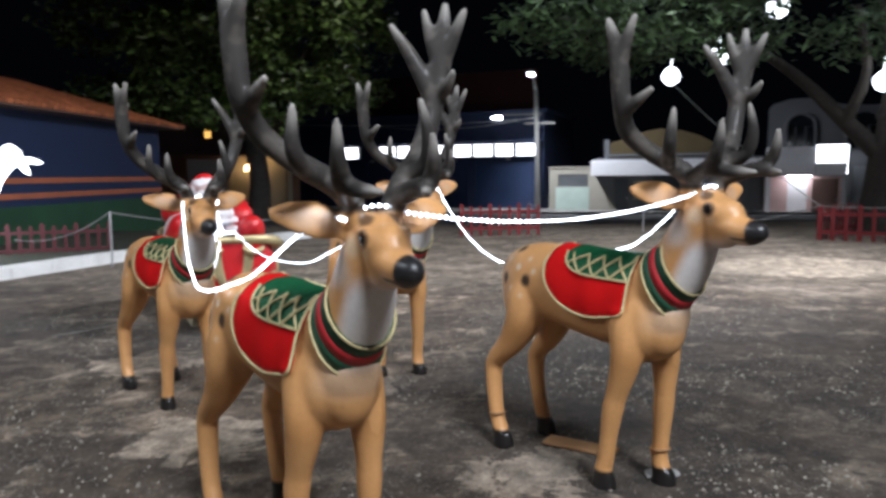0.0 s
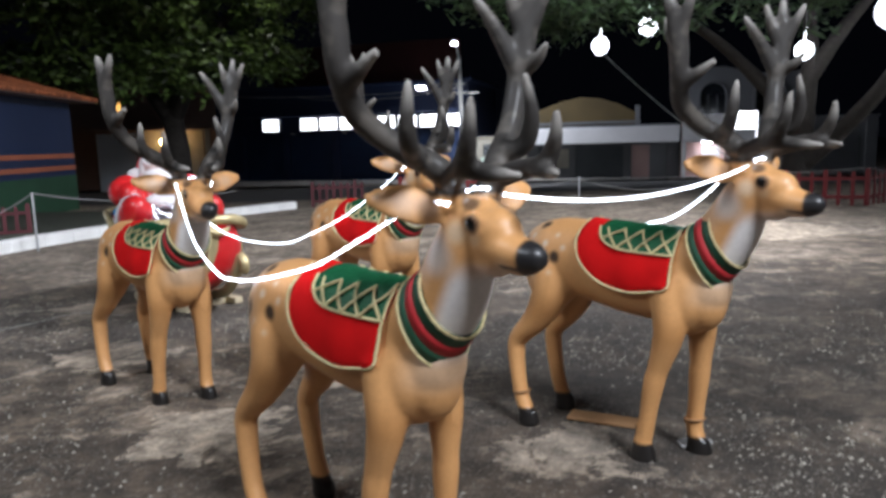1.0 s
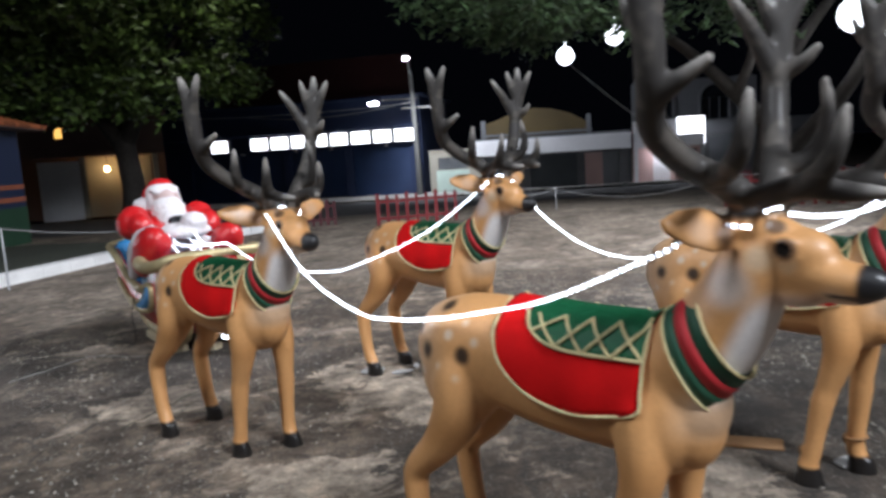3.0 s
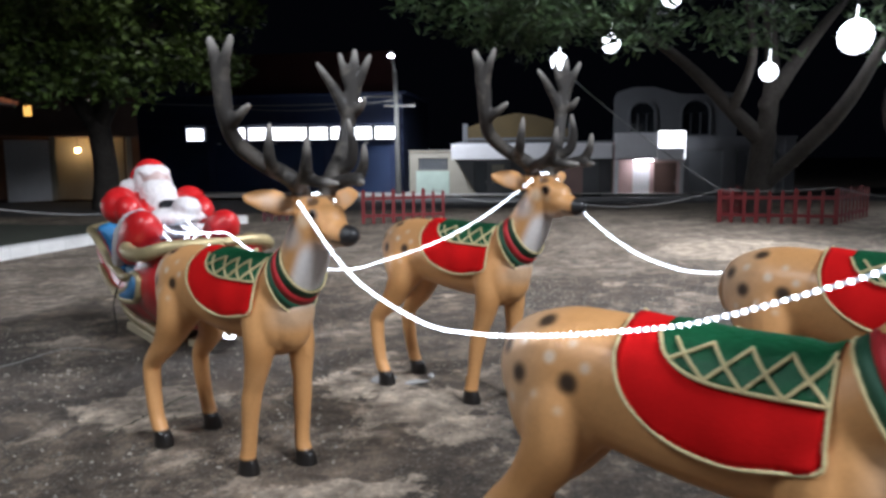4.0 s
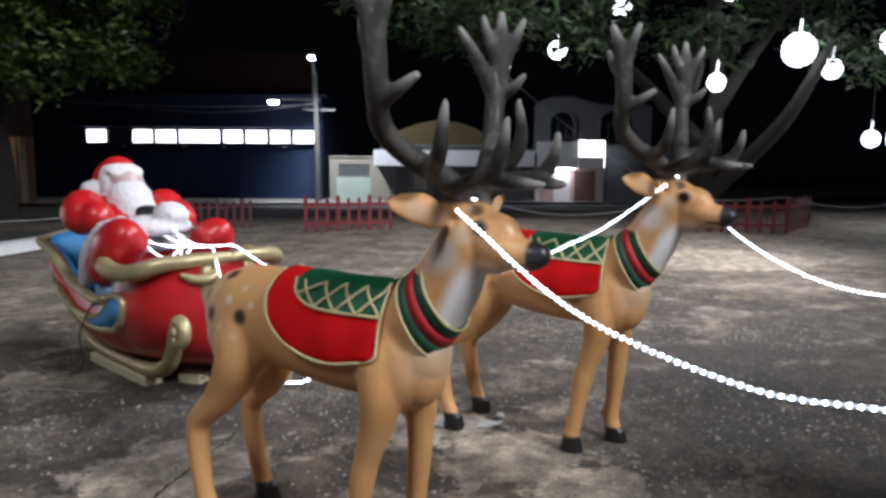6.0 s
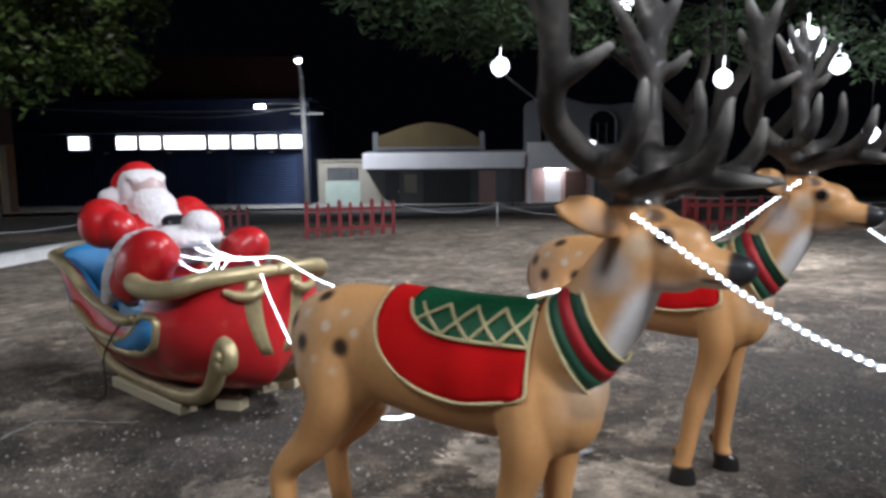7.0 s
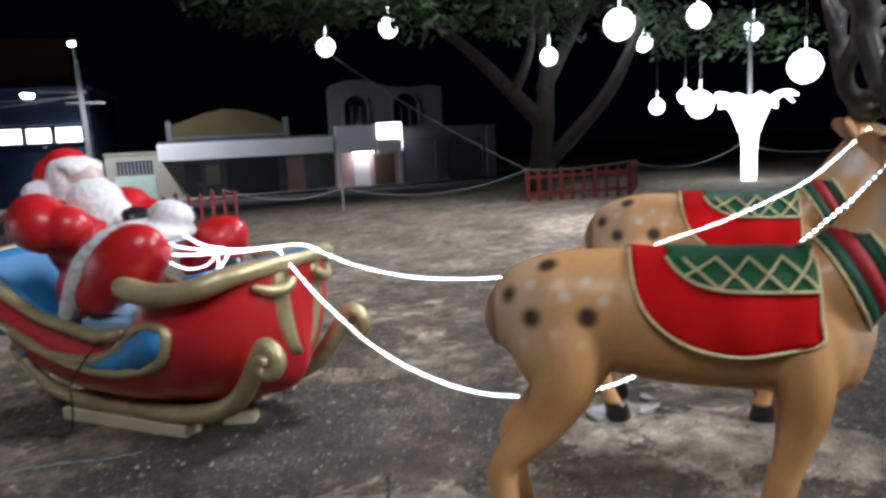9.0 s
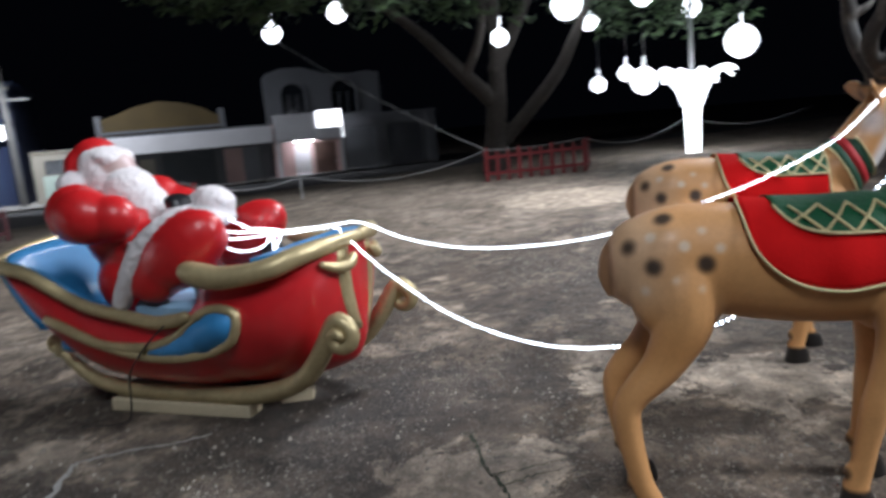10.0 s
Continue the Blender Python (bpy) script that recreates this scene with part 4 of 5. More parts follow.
    tail = [(-1.10 + .05 * math.cos(radians(-60 + 40 * k)) * (1 - .06 * k) - .03, s * .29, .36 + .05 * math.sin(radians(-60 + 40 * k)) * (1 - .06 * k), .030 - .001 * k) for k in range(9)]
    part("volute", tube(spline(tail, 3), sides=9), M["gold_paint"], sleigh, "", True)
# blue board inside the bow
bm = bmesh.new()
plan = [(.42, .455), (.48, .445), (.55, .42), (.63, .36), (.69, .28), (.73, .17), (.745, 0)]
plan += [(f, -l) for f, l in plan[-2::-1]]
add_loft(bm, [[(f, l, z + .12 * (f - .42)) for f, l in plan] for z in (.85, .885)])
part("bow_board", bm, M["sleigh_blue"], sleigh, "blue board across the bow")
# cross rail on the backrest
part("rim", tube(spline([(-1.30, -.45, .885, .034), (-1.31, -.22, .93, .034), (-1.315, 0, .945, .034), (-1.31, .22, .93, .034), (-1.30, .45, .885, .034)], 5), sides=10), M["gold_paint"], sleigh, "", True)

for f0, f1, l in ((-.74, .20, -.27), (-.70, .24, .30)):
    beam = thing("timber_beam", "squared raw timber beam under the sleigh runner", "beam", SLEIGH, "beams under the sleigh")
    part("beam", box(f0, f1, l - .06, l + .06, -.01, .062, bevel=.006), M["wood"], beam)
for f, l in ((.22, .44), (.33, -.05)):
    blk = thing("timber_block", "short pale timber block wedged under the sleigh", "block", SLEIGH @ pose(f, l, 0, 0, 0, 25), "blocks under the sleigh")
    part("block", box(-.09, .09, -.05, .05, -.01, .07, bevel=.006), M["wood"], blk)


# ---- seated figure in the sleigh: one plain moulded shape ----
def seated_statue():
    red, white, black, skin = (.47, .012, .014, .36), (.60, .56, .56, .6), (.012, .012, .014, .3), (.40, .28, .26, .5)
    lumps = [((-.60, 0, .72), (.26, .33, .26), red, 0), ((-.66, 0, .98), (.25, .31, .24), red, -20), ((-.56, 0, .90), (.25, .30, .20), red, 0),
             ((-.80, 0, 1.14), (.18, .24, .14), red, -20),
             ((-.755, 0, 1.345), (.125, .128, .12), skin, 0),
             # beard and moustache
             ((-.66, 0, 1.23), (.15, .165, .13), white, 28), ((-.57, 0, 1.14), (.15, .155, .12), white, 32), ((-.46, 0, 1.06), (.11, .12, .08), white, 30), ((-.78, -.12, 1.28), (.08, .05, .11), white, 0), ((-.78, .12, 1.28), (.08, .05, .11), white, 0),
             # cap with brim and bobble
             ((-.88, 0, 1.44), (.125, .135, .105), red, -18), ((-.93, -.05, 1.37), (.10, .12, .13), red, 0), ((-.75, 0, 1.435), (.10, .148, .045), white, 24), ((-.82, -.13, 1.36), (.055, .035, .11), white, 0), ((-.82, .13, 1.36), (.055, .035, .11), white, 0), ((-.90, -.20, 1.285), (.078, .078, .078), white, 0),
             # arms
             ((-.76, -.31, 1.13), (.18, .155, .17), red, 0), ((-.66, -.36, 1.12), (.19, .145, .155), red, 10), ((-.52, -.32, 1.10), (.16, .12, .13), red, 0), 
             ((-.76, .31, 1.11), (.19, .16, .18), red, 0), ((-.62, .35, 1.07), (.20, .13, .14), red, 10), ((-.14, .07, 1.13), (.13, .12, .085), white, 20), ((-.20, .0, 1.05), (.20, .24, .07), white, 8),
             
             # belt, coat hem, thighs and shins
             ((-.30, -.03, 1.145), (.085, .10, .045), black, 10), ((-.42, 0, .92), (.17, .31, .075), white, 10),
             ((-.05, -.37, .915), (.30, .155, .18), red, -32), ((.07, -.35, .975), (.14, .135, .12), red, 0), ((-.22, -.40, .80), (.17, .10, .15), red, -20),
             ((-.12, .35, .90), (.28, .15, .165), red, -30), ((-.01, .33, .95), (.13, .13, .115), red, 0), ((-.24, .39, .80), (.17, .10, .15), red, -20),
             *[(c, (.052, .056, .056), white, 0) for q, first in ((-1, 0), (1, 7)) for c in [(f, q * l, z) for f, l, z in spline([(.0, .36, 1.09), (-.11, .43, 1.05), (-.22, .46, .96), (-.30, .47, .85), (-.36, .46, .75), (-.41, .45, .67)], 3)[first:]]],
             ((.06, -.30, .66), (.09, .10, .20), black, 0), ((.05, .32, .66), (.09, .10, .20), black, 0), ((.10, -.30, .46), (.13, .10, .09), black, 0), ((.10, .32, .46), (.13, .10, .09), black, 0)]
    bm = bmesh.new()
    for c, r, _, tip in lumps:
        add_ellipsoid(bm, c, r, Matrix.Rotation(radians(tip), 3, "Y"))
    me = cast(bm, 0.011, 22)
    p = points_of(me)
    best, col = np.full(len(p), 1e9), np.zeros((len(p), 4))
    for c, r, k, tip in lumps:
        q = (p - np.array(c)) @ np.array(Matrix.Rotation(radians(tip), 3, "Y"))
        d = (np.linalg.norm(q / np.array(r), axis=1) - 1) * min(r)
        use = d < best
        best[use], col[use] = d[use], k
    # the white fur is lumpy
    fur = col[:, 1] > .5
    nv = np.empty(len(p) * 3, np.float32)
    me.vertex_normals.foreach_get("vector", nv)
    nv = nv.reshape(-1, 3)
    bump = np.array([noise.noise(Vector(q) * 38) * .006 + noise.noise(Vector(q) * 90) * .003 if w else 0 for q, w in zip(p, fur)])
    me.vertices.foreach_set("co", (p + nv * bump[:, None]).astype(np.float32).ravel())
    paint(me, col)
    me.materials.append(M["statue"])
    return me


figure = new("seated_statue", seated_statue())
figure.matrix_world = SLEIGH
tagged(figure, "glossy red and white moulded figure seated in the sleigh", "statue")


# ---- rope lights ----
def hang(a, b, sag, n=40):
    return [Vector(a).lerp(Vector(b), i / n) - Vector((0, 0, 4 * sag * (i / n) * (1 - i / n))) for i in range(n + 1)]


def along(points, step):
    """Points at even steps along a line."""
    out, left = [Vector(points[0])], step
    for a, b in zip(points, points[1:]):
        a, b = Vector(a), Vector(b)
        d = (b - a).length
        at = left
        while at <= d and d > 0:
            out.append(a.lerp(b, at / d))
            at += step
        left = at - d
    return out


def rope(points, label):
    """A clear sleeve with a row of bright beads in it."""
    ob = part("rope_light", tube([(*p, .0046) for p in along(points, .02)], sides=6), M["rope_sleeve"], None, label, True)
    tagged(ob, "", "rope light", "rope lights of the team")
    bm = bmesh.new()
    for p in along(points, .022):
        bmesh.ops.create_icosphere(bm, subdivisions=1, radius=.0058, matrix=Matrix.Translation(p))
    tagged(part("led_core", bm, M["led"], ob, "glowing white beaded core", True), kind="stuff")
    return ob


def smooth(points, n=8):
    return [Vector(q) for q in spline([tuple(p) for p in points], n)]


def on_sleigh(f, l, z):
    return SLEIGH @ Vector((f, l, z))


BL_T, BL_TOP, BL_L = on_deer("BL", (.72, -.095, 1.315)), on_deer("BL", (.715, 0, 1.345)), on_deer("BL", (.70, .105, 1.31))
FL_T, FL_L = on_deer("FL", (.72, -.095, 1.315)), on_deer("FL", (.715, .10, 1.33))
FR_T, FR_L = on_deer("FR", (.73, -.095, 1.315)), on_deer("FR", (.705, .10, 1.32))
BR_T, BR_L = on_deer("BR", (.72, -.095, 1.315)), on_deer("BR", (.72, .10, 1.31))
LAP = on_sleigh(-.16, -.08, 1.10)
KNOT, KNOT_L = Vector((-2.375, 6.945, .925)), Vector((-2.24, 6.95, .93))


def drooping(a, b, stops, aside=Vector((0, 0, 0))):
    """A line over the plan from a to b, with heights at given shares of the way."""
    a, b = Vector(a), Vector(b)
    return smooth([a] + [Vector((a.x + (b.x - a.x) * u, a.y + (b.y - a.y) * u, z)) + aside * math.sin(math.pi * u) for u, z in stops] + [b])


rope(smooth([LAP, on_sleigh(-.12, -.14, .97), on_sleigh(.05, -.10, .93), on_sleigh(.3, -.08, .94), on_sleigh(.5, -.08, .955), KNOT])[:-1] +
     smooth([KNOT, (-2.32, 6.77, .79), (-2.26, 6.58, .67), (-2.16, 6.26, .515), (-2.04, 5.91, .435), (-1.95, 5.62, .44), (-1.84, 5.35, .50), (-1.762, 5.13, .590), on_deer("BL", (.14, .20, .70)), on_deer("BL", (.32, .20, .86)), on_deer("BL", (.46, .17, 1.03)), on_deer("BL", (.60, .14, 1.17)), BL_L])[1:],
     "white rope light slung from the sleigh under a reindeer's belly")
EAR = on_deer("FL", (.555, -.20, 1.255))
rope(smooth([BL_L, BL_TOP, BL_T])[:-1] + drooping(BL_T, EAR, [(.2, 1.07), (.4, .968), (.52, .975), (.62, 1.008), (.72, 1.055), (.84, 1.125)], Vector((-.062, -.068, 0)))[:-1] + smooth([EAR, on_deer("FL", (.63, -.12, 1.315)), FL_T])[1:],
     "bright white rope light hanging between two reindeer heads")
rope(smooth([FL_T, on_deer("FL", (.735, -.03, 1.35)), on_deer("FL", (.735, .04, 1.35)), FL_L])[:-1] + hang(FL_L, FR_T, .06) + smooth([FR_T, on_deer("FR", (.74, 0, 1.35)), FR_L])[1:],
     "white rope light strung across the two leading reindeer")
RUMP = on_deer("FR", (-.40, .165, .93))
rope(smooth([FR_T, on_deer("FR", (.66, -.02, 1.33)), on_deer("FR", (.50, 0, 1.195)), on_deer("FR", (.32, .04, 1.085)), on_deer("FR", (.12, .13, 1.035)), on_deer("FR", (-.15, .175, .985)), RUMP])[:-1] +
     hang(RUMP, BR_L, .20), "white rope light from a leading reindeer's back to the next head")
rope(smooth([BR_L, on_deer("BR", (.72, 0, 1.35)), BR_T])[:-1] + smooth([BR_T, on_deer("BR", (.6, -.17, 1.205)), on_deer("BR", (.45, -.205, 1.11)), on_deer("BR", (.3, -.215, 1.03)), on_deer("BR", (.1, -.22, .94)), on_deer("BR", (-.1, -.22, .87)), on_deer("BR", (-.3, -.22, .805)), (-1.22, 6.17, .75), (-1.5, 6.42, .718), (-1.78, 6.63, .735), (-2.03, 6.80, .81), KNOT_L])[:-1] + smooth([KNOT_L, on_sleigh(.5, .03, .955), on_sleigh(.3, .0, .95), on_sleigh(-.05, .0, .96), LAP])[1:],
     "white rope light running from a reindeer's head to the sleigh")
rope(smooth([LAP, on_sleigh(-.10, -.18, 1.02), on_sleigh(.06, -.20, .92), on_sleigh(.18, -.17, .87), on_sleigh(.29, -.14, .89), on_sleigh(.33, -.10, .95), on_sleigh(.34, -.12, .86), on_sleigh(.32, -.02, .95), on_sleigh(.10, .02, .97), on_sleigh(-.12, .02, 1.08)]), "tangled white rope light in the figure's lap")
part("cable", tube([(*p, .005) for p in along(smooth([on_sleigh(-.10, -.52, .56), on_sleigh(-.22, -.53, .46), on_sleigh(-.36, -.53, .30), on_sleigh(-.42, -.50, .10), on_sleigh(-.46, -.52, .015), on_sleigh(-.7, -.6, .01)]), .03)], sides=6), M["black"], None, "thin black cable hanging down the sleigh's side", True)["category"] = "cable"


# ---- picket fences ----
def picket_fence(a, b, tall, count, mat, label):
    a, b = Vector((*a, level(*a))), Vector((*b, level(*b)))
    d = b - a
    w = d.length
    f = thing("picket_fence", label, "fence", Matrix.Translation(a) @ Matrix.Rotation(math.atan2(d.y, d.x), 4, "Z"), "low red fences")
    slope = d.z / w
    for z in (.22, .72):
        bm = box(0, w, -.022, .022, tall * z - .035, tall * z + .035, bevel=.004)
        for v in bm.verts:
            v.co.z += slope * v.co.x
        part("rail", bm, mat, f)
    for i in range(count):
        x = w * i / (count - 1)
        top = tall * (1.0 if i % 3 == 0 else .93)
        bm = bmesh.new()
        hw = .046 if i % 3 == 0 else .036
        pts = [(-hw, -.03), (hw, -.03), (hw, top - .05), (0, top), (-hw, top - .05)]
        add_loft(bm, [[(x + px, y, pz + slope * x) for px, pz in pts] for y in (-.045, -.024)])
        part("picket", bm, mat, f)
    return f


picket_fence((6.02, 16.45), (7.85, 15.20), .74, 10, M["fence_red"], "low red picket fence round the big tree")
picket_fence((7.85, 15.20), (9.4, 16.6), .74, 9, M["fence_red"], "low red picket fence beside the lit palm")
picket_fence((6.02, 16.45), (7.3, 18.2), .74, 9, M["fence_red"], "low red picket fence going round the tree trunk")
picket_fence((-1.80, 18.85), (.15, 18.95), .84, 9, M["fence_red"], "short red picket fence by the street")
picket_fence((-11.0, 13.2), (-8.9, 14.6), .75, 13, M["fence_dark"], "dark red picket fence on the planted bed")
picket_fence((-4.6, 21.0), (-3.2, 21.2), .75, 8, M["fence_dark"], "dark picket fence in shade behind the sleigh")


def cord(points, label, r=.012, mat="cable"):
    ob = part("cable", tube([(*p, r) for p in points], sides=6), M[mat], None, label, True)
    return tagged(ob, "", "cable", "hanging cables")


def top(x, y, h):
    return (x, y, level(x, y) + h)


cord(hang(top(6.0, 16.4, .72), top(2.8, 19.5, .55), .35), "grey cable sagging from the fence towards the street")
cord(hang(top(6.05, 16.4, .7), top(7.8, 15.2, .74), .05), "grey cable along the top of the fence")
cord(hang(top(7.85, 15.2, .74), top(11.9, 15.4, 1.0), .35), "grey cable sagging to the lit palm")
cord(hang(top(11.9, 15.4, .9), top(17, 15.0, .9), .3), "grey cable sagging beyond the lit palm")
cord(hang(top(-.1, 18.95, .8), top(2.8, 19.5, .55), .25), "grey cable between fence and stake")
cord(hang((3.8, 22.6, 4.1), top(6.0, 16.4, .7), .15), "thin cable running down from a hanging globe", .012)
cord(hang(top(-7.4, 12.5, 1.0), top(-9.5, 12.6, .5), .2), "grey cable over the kerb")
cord(hang(top(-7.4, 12.5, 1.0), top(-5.6, 17.5, .7), .2), "grey cable above the planted bed")
for x, y, h in ((2.8, 19.5, .6), (-7.4, 12.5, 1.0)):
    st = part("stake", tube([(x, y, level(x, y) - .05, .018), (x, y, level(x, y) + h, .016)], sides=8), M["steel"], None, "thin metal stake holding a cable", True)
    tagged(st, "", "stake", "cable stakes")


# ---- globe lights in the tree ----
GLOBES = [(3.82, 22.63, 4.22, .25), (4.70, 20.4, 4.40, .24), (7.45, 17.4, 3.33, .20), (15.75, 22.07, 2.31, .26), (10.1, 17.0, 3.66, .22), (8.85, 16.5, 3.97, .36), (13.7, 15.05, 2.87, .42), (12.2, 17.05, 2.1, .36), (15.2, 20.3, 2.55, .24),
          (10.13, 15.29, 4.0, .26), (13.13, 16.15, 3.89, .24), (5.6, 18.6, 5.2, .24), (6.6, 15.6, 5.0, .28)]
for x, y, z, r in GLOBES:
    gl = thing("globe_light", "round white globe light hanging on a wire", "globe light", Matrix.Translation((x, y, z)), "globe lights in the tree")
    bm = bmesh.new()
    bmesh.ops.create_icosphere(bm, subdivisions=2, radius=r * .97)
    part("globe", bm, M["globe"], gl, "glowing white ball of wound lights", True)
    coil = []
    for k in range(145):
        t, a = radians(-78 + 156 * k / 144), 2 * math.pi * k / 16
        coil.append((r * math.cos(t) * math.cos(a), r * math.cos(t) * math.sin(a), r * math.sin(t), .009 + .003 * math.sin(k * 2.1)))
    bm = tube(coil, sides=5)
    part("winding", bm, M["globe"], gl, "", True)
    part("hanger", tube([(0, 0, r, .014), (0.02, 0, r + .28, .014)], sides=6), M["globe"], gl, "short lit hanger", True)
    part("wire", tube([(0.02, 0, r + .28, .008), (0.02, 0, r + 2.2, .008)], sides=5), M["cable"], gl)


# ---- light palms: fountains of white light strings ----
def light_palm(x, y, tall, wide):
    pm = thing("light_palm", "white light sculpture shaped like a spreading palm", "light sculpture", Matrix.Translation((x, y, level(x, y))), "light palms")
    bm = bmesh.new()
    for k in range(22):
        a = 2 * math.pi * k / 22
        add_tube(bm, [(r * math.cos(a), r * math.sin(a), z, .016) for r, z in ((.16, 0), (.17, tall * .35), (.21, tall * .6), (.34, tall * .78))], sides=5)
    part("trunk", bm, M["palm"], pm, "column of vertical light strings")
    rng = random.Random(int(x * 10))
    for k in range(9):
        a = 2 * math.pi * k / 9 + rng.uniform(-.12, .12)
        r, up, droop = wide * rng.uniform(.9, 1.12), rng.uniform(.94, 1.08), rng.uniform(.03, .16)
        arm = spline([(.20, tall * .55, 0, 0), (.30, tall * .76, 0, 0), (r * .5, tall * .93 * up, 0, 0), (r * .8, tall * .98 * up, 0, 0), (r, tall * (up - droop), 0, 0)], 4)
        bm = bmesh.new()
        for side in range(-4, 5):
            line = []
            for i, q in enumerate(arm):
                t = i / (len(arm) - 1)
                w = side / 4 * .20 * math.sin(math.pi * t ** .8) ** .7 if t < 1 else 0
                line.append((q[0] * math.cos(a) - w * math.sin(a), q[0] * math.sin(a) + w * math.cos(a), q[1] - abs(w) * .5, .024))
            add_tube(bm, line, sides=5)
        part("frond", bm, M["palm"], pm, "arching lit frond")
    part("pole", tube([(0, 0, 0, .05), (0, 0, tall * 1.9, .045)], sides=10), M["steel"], pm, "plain steel pole", True)
    return pm


light_palm(12.23, 15.53, 2.15, 1.0)
light_palm(-10.1, 12.5, 2.15, 1.0)


# ---- street lamp ----
def street_lamp(x, y):
    z = level(x, y)
    sl = thing("street_lamp", "tall concrete street lamp post with a lit white head", "street lamp", Matrix.Translation((x, y, z)))
    part("post", tube([(0, 0, 0, .20), (-.05, 0, 4, .16), (-.15, 0, 8.0, .12)], sides=12), M["concrete"], sl, "", True)
    part("arm", tube(spline([(-.15, 0, 7.9, .05), (-.25, -.8, 8.5, .05), (-.35, -1.8, 8.75, .05)], 5), sides=8), M["steel"], sl, "", True)
    bm = box(-.52, -.18, -2.5, -1.7, 8.7, 8.85, bevel=.04)
    part("lamp_head", bm, M["steel"], sl, "flat steel lamp head")
    bm = bmesh.new()
    add_ellipsoid(bm, (-.35, -2.15, 8.66), (.20, .32, .10), u=12, v=8)
    part("bulb", bm, M["street"], sl, "glowing white lamp glass", True)
    part("cross_arm", box(-.9, 1.1, -.06, .06, 5.75, 5.87), M["concrete"], sl)
    part("cross_arm", box(-2.2, .2, -.06, .06, 6.35, 6.45), M["concrete"], sl)
    part("side_lamp", box(-2.95, -2.35, -.45, -.062, 6.12, 6.28, bevel=.03), M["tube_lamp"], sl, "small lit white lamp on the cross arm")
    return sl


street_lamp(-1.0, 48.0)
cord(hang((-1.2, 48, 5.1), (-13, 52.5, 5.0), .5), "overhead wire to the blue shop front", .03)
cord(hang((-1.2, 48, 5.0), (-30, 44, 6.0), .8), "overhead wire across the street", .03)


# ---- buildings ----
def facade(name, a, b, label, category="building"):
    """A building whose front runs from a to b; its parts use (along, out, height)."""
    a, b = Vector((*a, 0)), Vector((*b, 0))
    d = b - a
    return thing(name, label, category, Matrix.Translation(a) @ Matrix.Rotation(math.atan2(d.y, d.x), 4, "Z")), d.length


def wall_with_openings(s0, s1, z0, z1, y0, y1, holes):
    """A wall slab with rectangular openings right through it, from plain blocks."""
    bm = bmesh.new()
    xs = sorted({s0, s1, *[h[0] for h in holes], *[h[1] for h in holes]})
    for xa, xb in zip(xs, xs[1:]):
        mid = (xa + xb) / 2
        cuts = sorted((h[2], h[3]) for h in holes if h[0] < mid < h[1])
        z = z0
        for lo, hi in cuts:
            if lo > z:
                add_box(bm, xa, xb, y0, y1, z, lo)
            z = hi
        if z < z1:
            add_box(bm, xa, xb, y0, y1, z, z1)
    bmesh.ops.remove_doubles(bm, verts=bm.verts[:], dist=.0005)
    return bm


def shutter(parent, s0, s1, z0, z1, y, mat, label, pitch=.12):
    door = part("shutter", box(s0, s1, y, y + .03, z0, z1), mat, parent, label)
    n = int((z1 - z0) / pitch)
    bm = bmesh.new()
    for i in range(n):
        z = z0 + pitch * i
        add_loft(bm, [[(x, y - .03, z + pitch * .5), (x, y - .001, z + pitch * .92), (x, y - .001, z + pitch * .08)] for x in (s0 + .02, s1 - .02)])
    part("slats", bm, mat, door)
    return door


def door_leaf(parent, s0, s1, z0, z1, y, mat, label, panels=2):
    d = part("door", box(s0, s1, y, y + .05, z0, z1), mat, parent, label)
    for i in range(panels):
        za, zb = z0 + (z1 - z0) * (i + .08) / panels, z0 + (z1 - z0) * (i + .92) / panels
        part("panel", box(s0 + .12, s1 - .12, y - .025, y - .001, za, zb, bevel=.008), mat, d)
    part("handle", box(s1 - .10, s1 - .06, y - .06, y - .002, (z0 + z1) / 2 - .08, (z0 + z1) / 2 + .08), M["steel"], d)
    return d


# blue shop hall with a row of lit panels
hall, _ = facade("shop_hall", (-18, 54), (-1.0, 50), "long dark blue shop hall with roller doors and lit panels")
doors = [(.4, 3.6), (4.2, 7.6), (8.2, 12.2), (12.8, 16.9)]
part("wall", wall_with_openings(-6, 17.8, -1.6, 5.6, 0, .4, [(a, b, -1.6, 2.35) for a, b in doors]), M["blue_wall"], hall)
for a, b in doors:
    shutter(hall, a, b, -1.5, 2.35, .18, M["blue_shutter"], "blue roller shutter", .16)
for i, (a, b) in enumerate([(2.24, 3.66), (5.31, 6.75), (6.85, 8.3), (8.4, 11.2), (11.3, 12.7), (12.8, 14.3), (14.4, 15.8), (15.9, 17.4)]):
    case = part("light_box", box(a, b, -.34, -.003, 2.60, 3.50), M["steel"], hall, "shallow sign box with lit front")
    part("panel", box(a + .10, b - .10, -.37, -.342, 2.66, 3.44), M["sign"], case, "glowing white panel")
for s in (4.5, 8.6, 11.2, 15.2):
    part("wall_lamp", box(s, s + .22, -.30, -.003, 2.36, 2.46), M["steel"], hall)
part("canopy", box(-6, 17.8, -.9, -.38, 3.62, 3.74), M["blue_wall"], hall)
part("roof", box(-6.3, 18.1, -.3, 9, 5.6, 5.75), M["blue_wall"], hall)
part("upper_storey", box(1.5, 16.5, 3.0, 3.4, 5.75, 8.9), M["dusk_red"], hall, "faded red upper storey")
part("side_wall", box(17.4, 17.8, .4, 9, -1.6, 5.6), M["blue_wall"], hall)

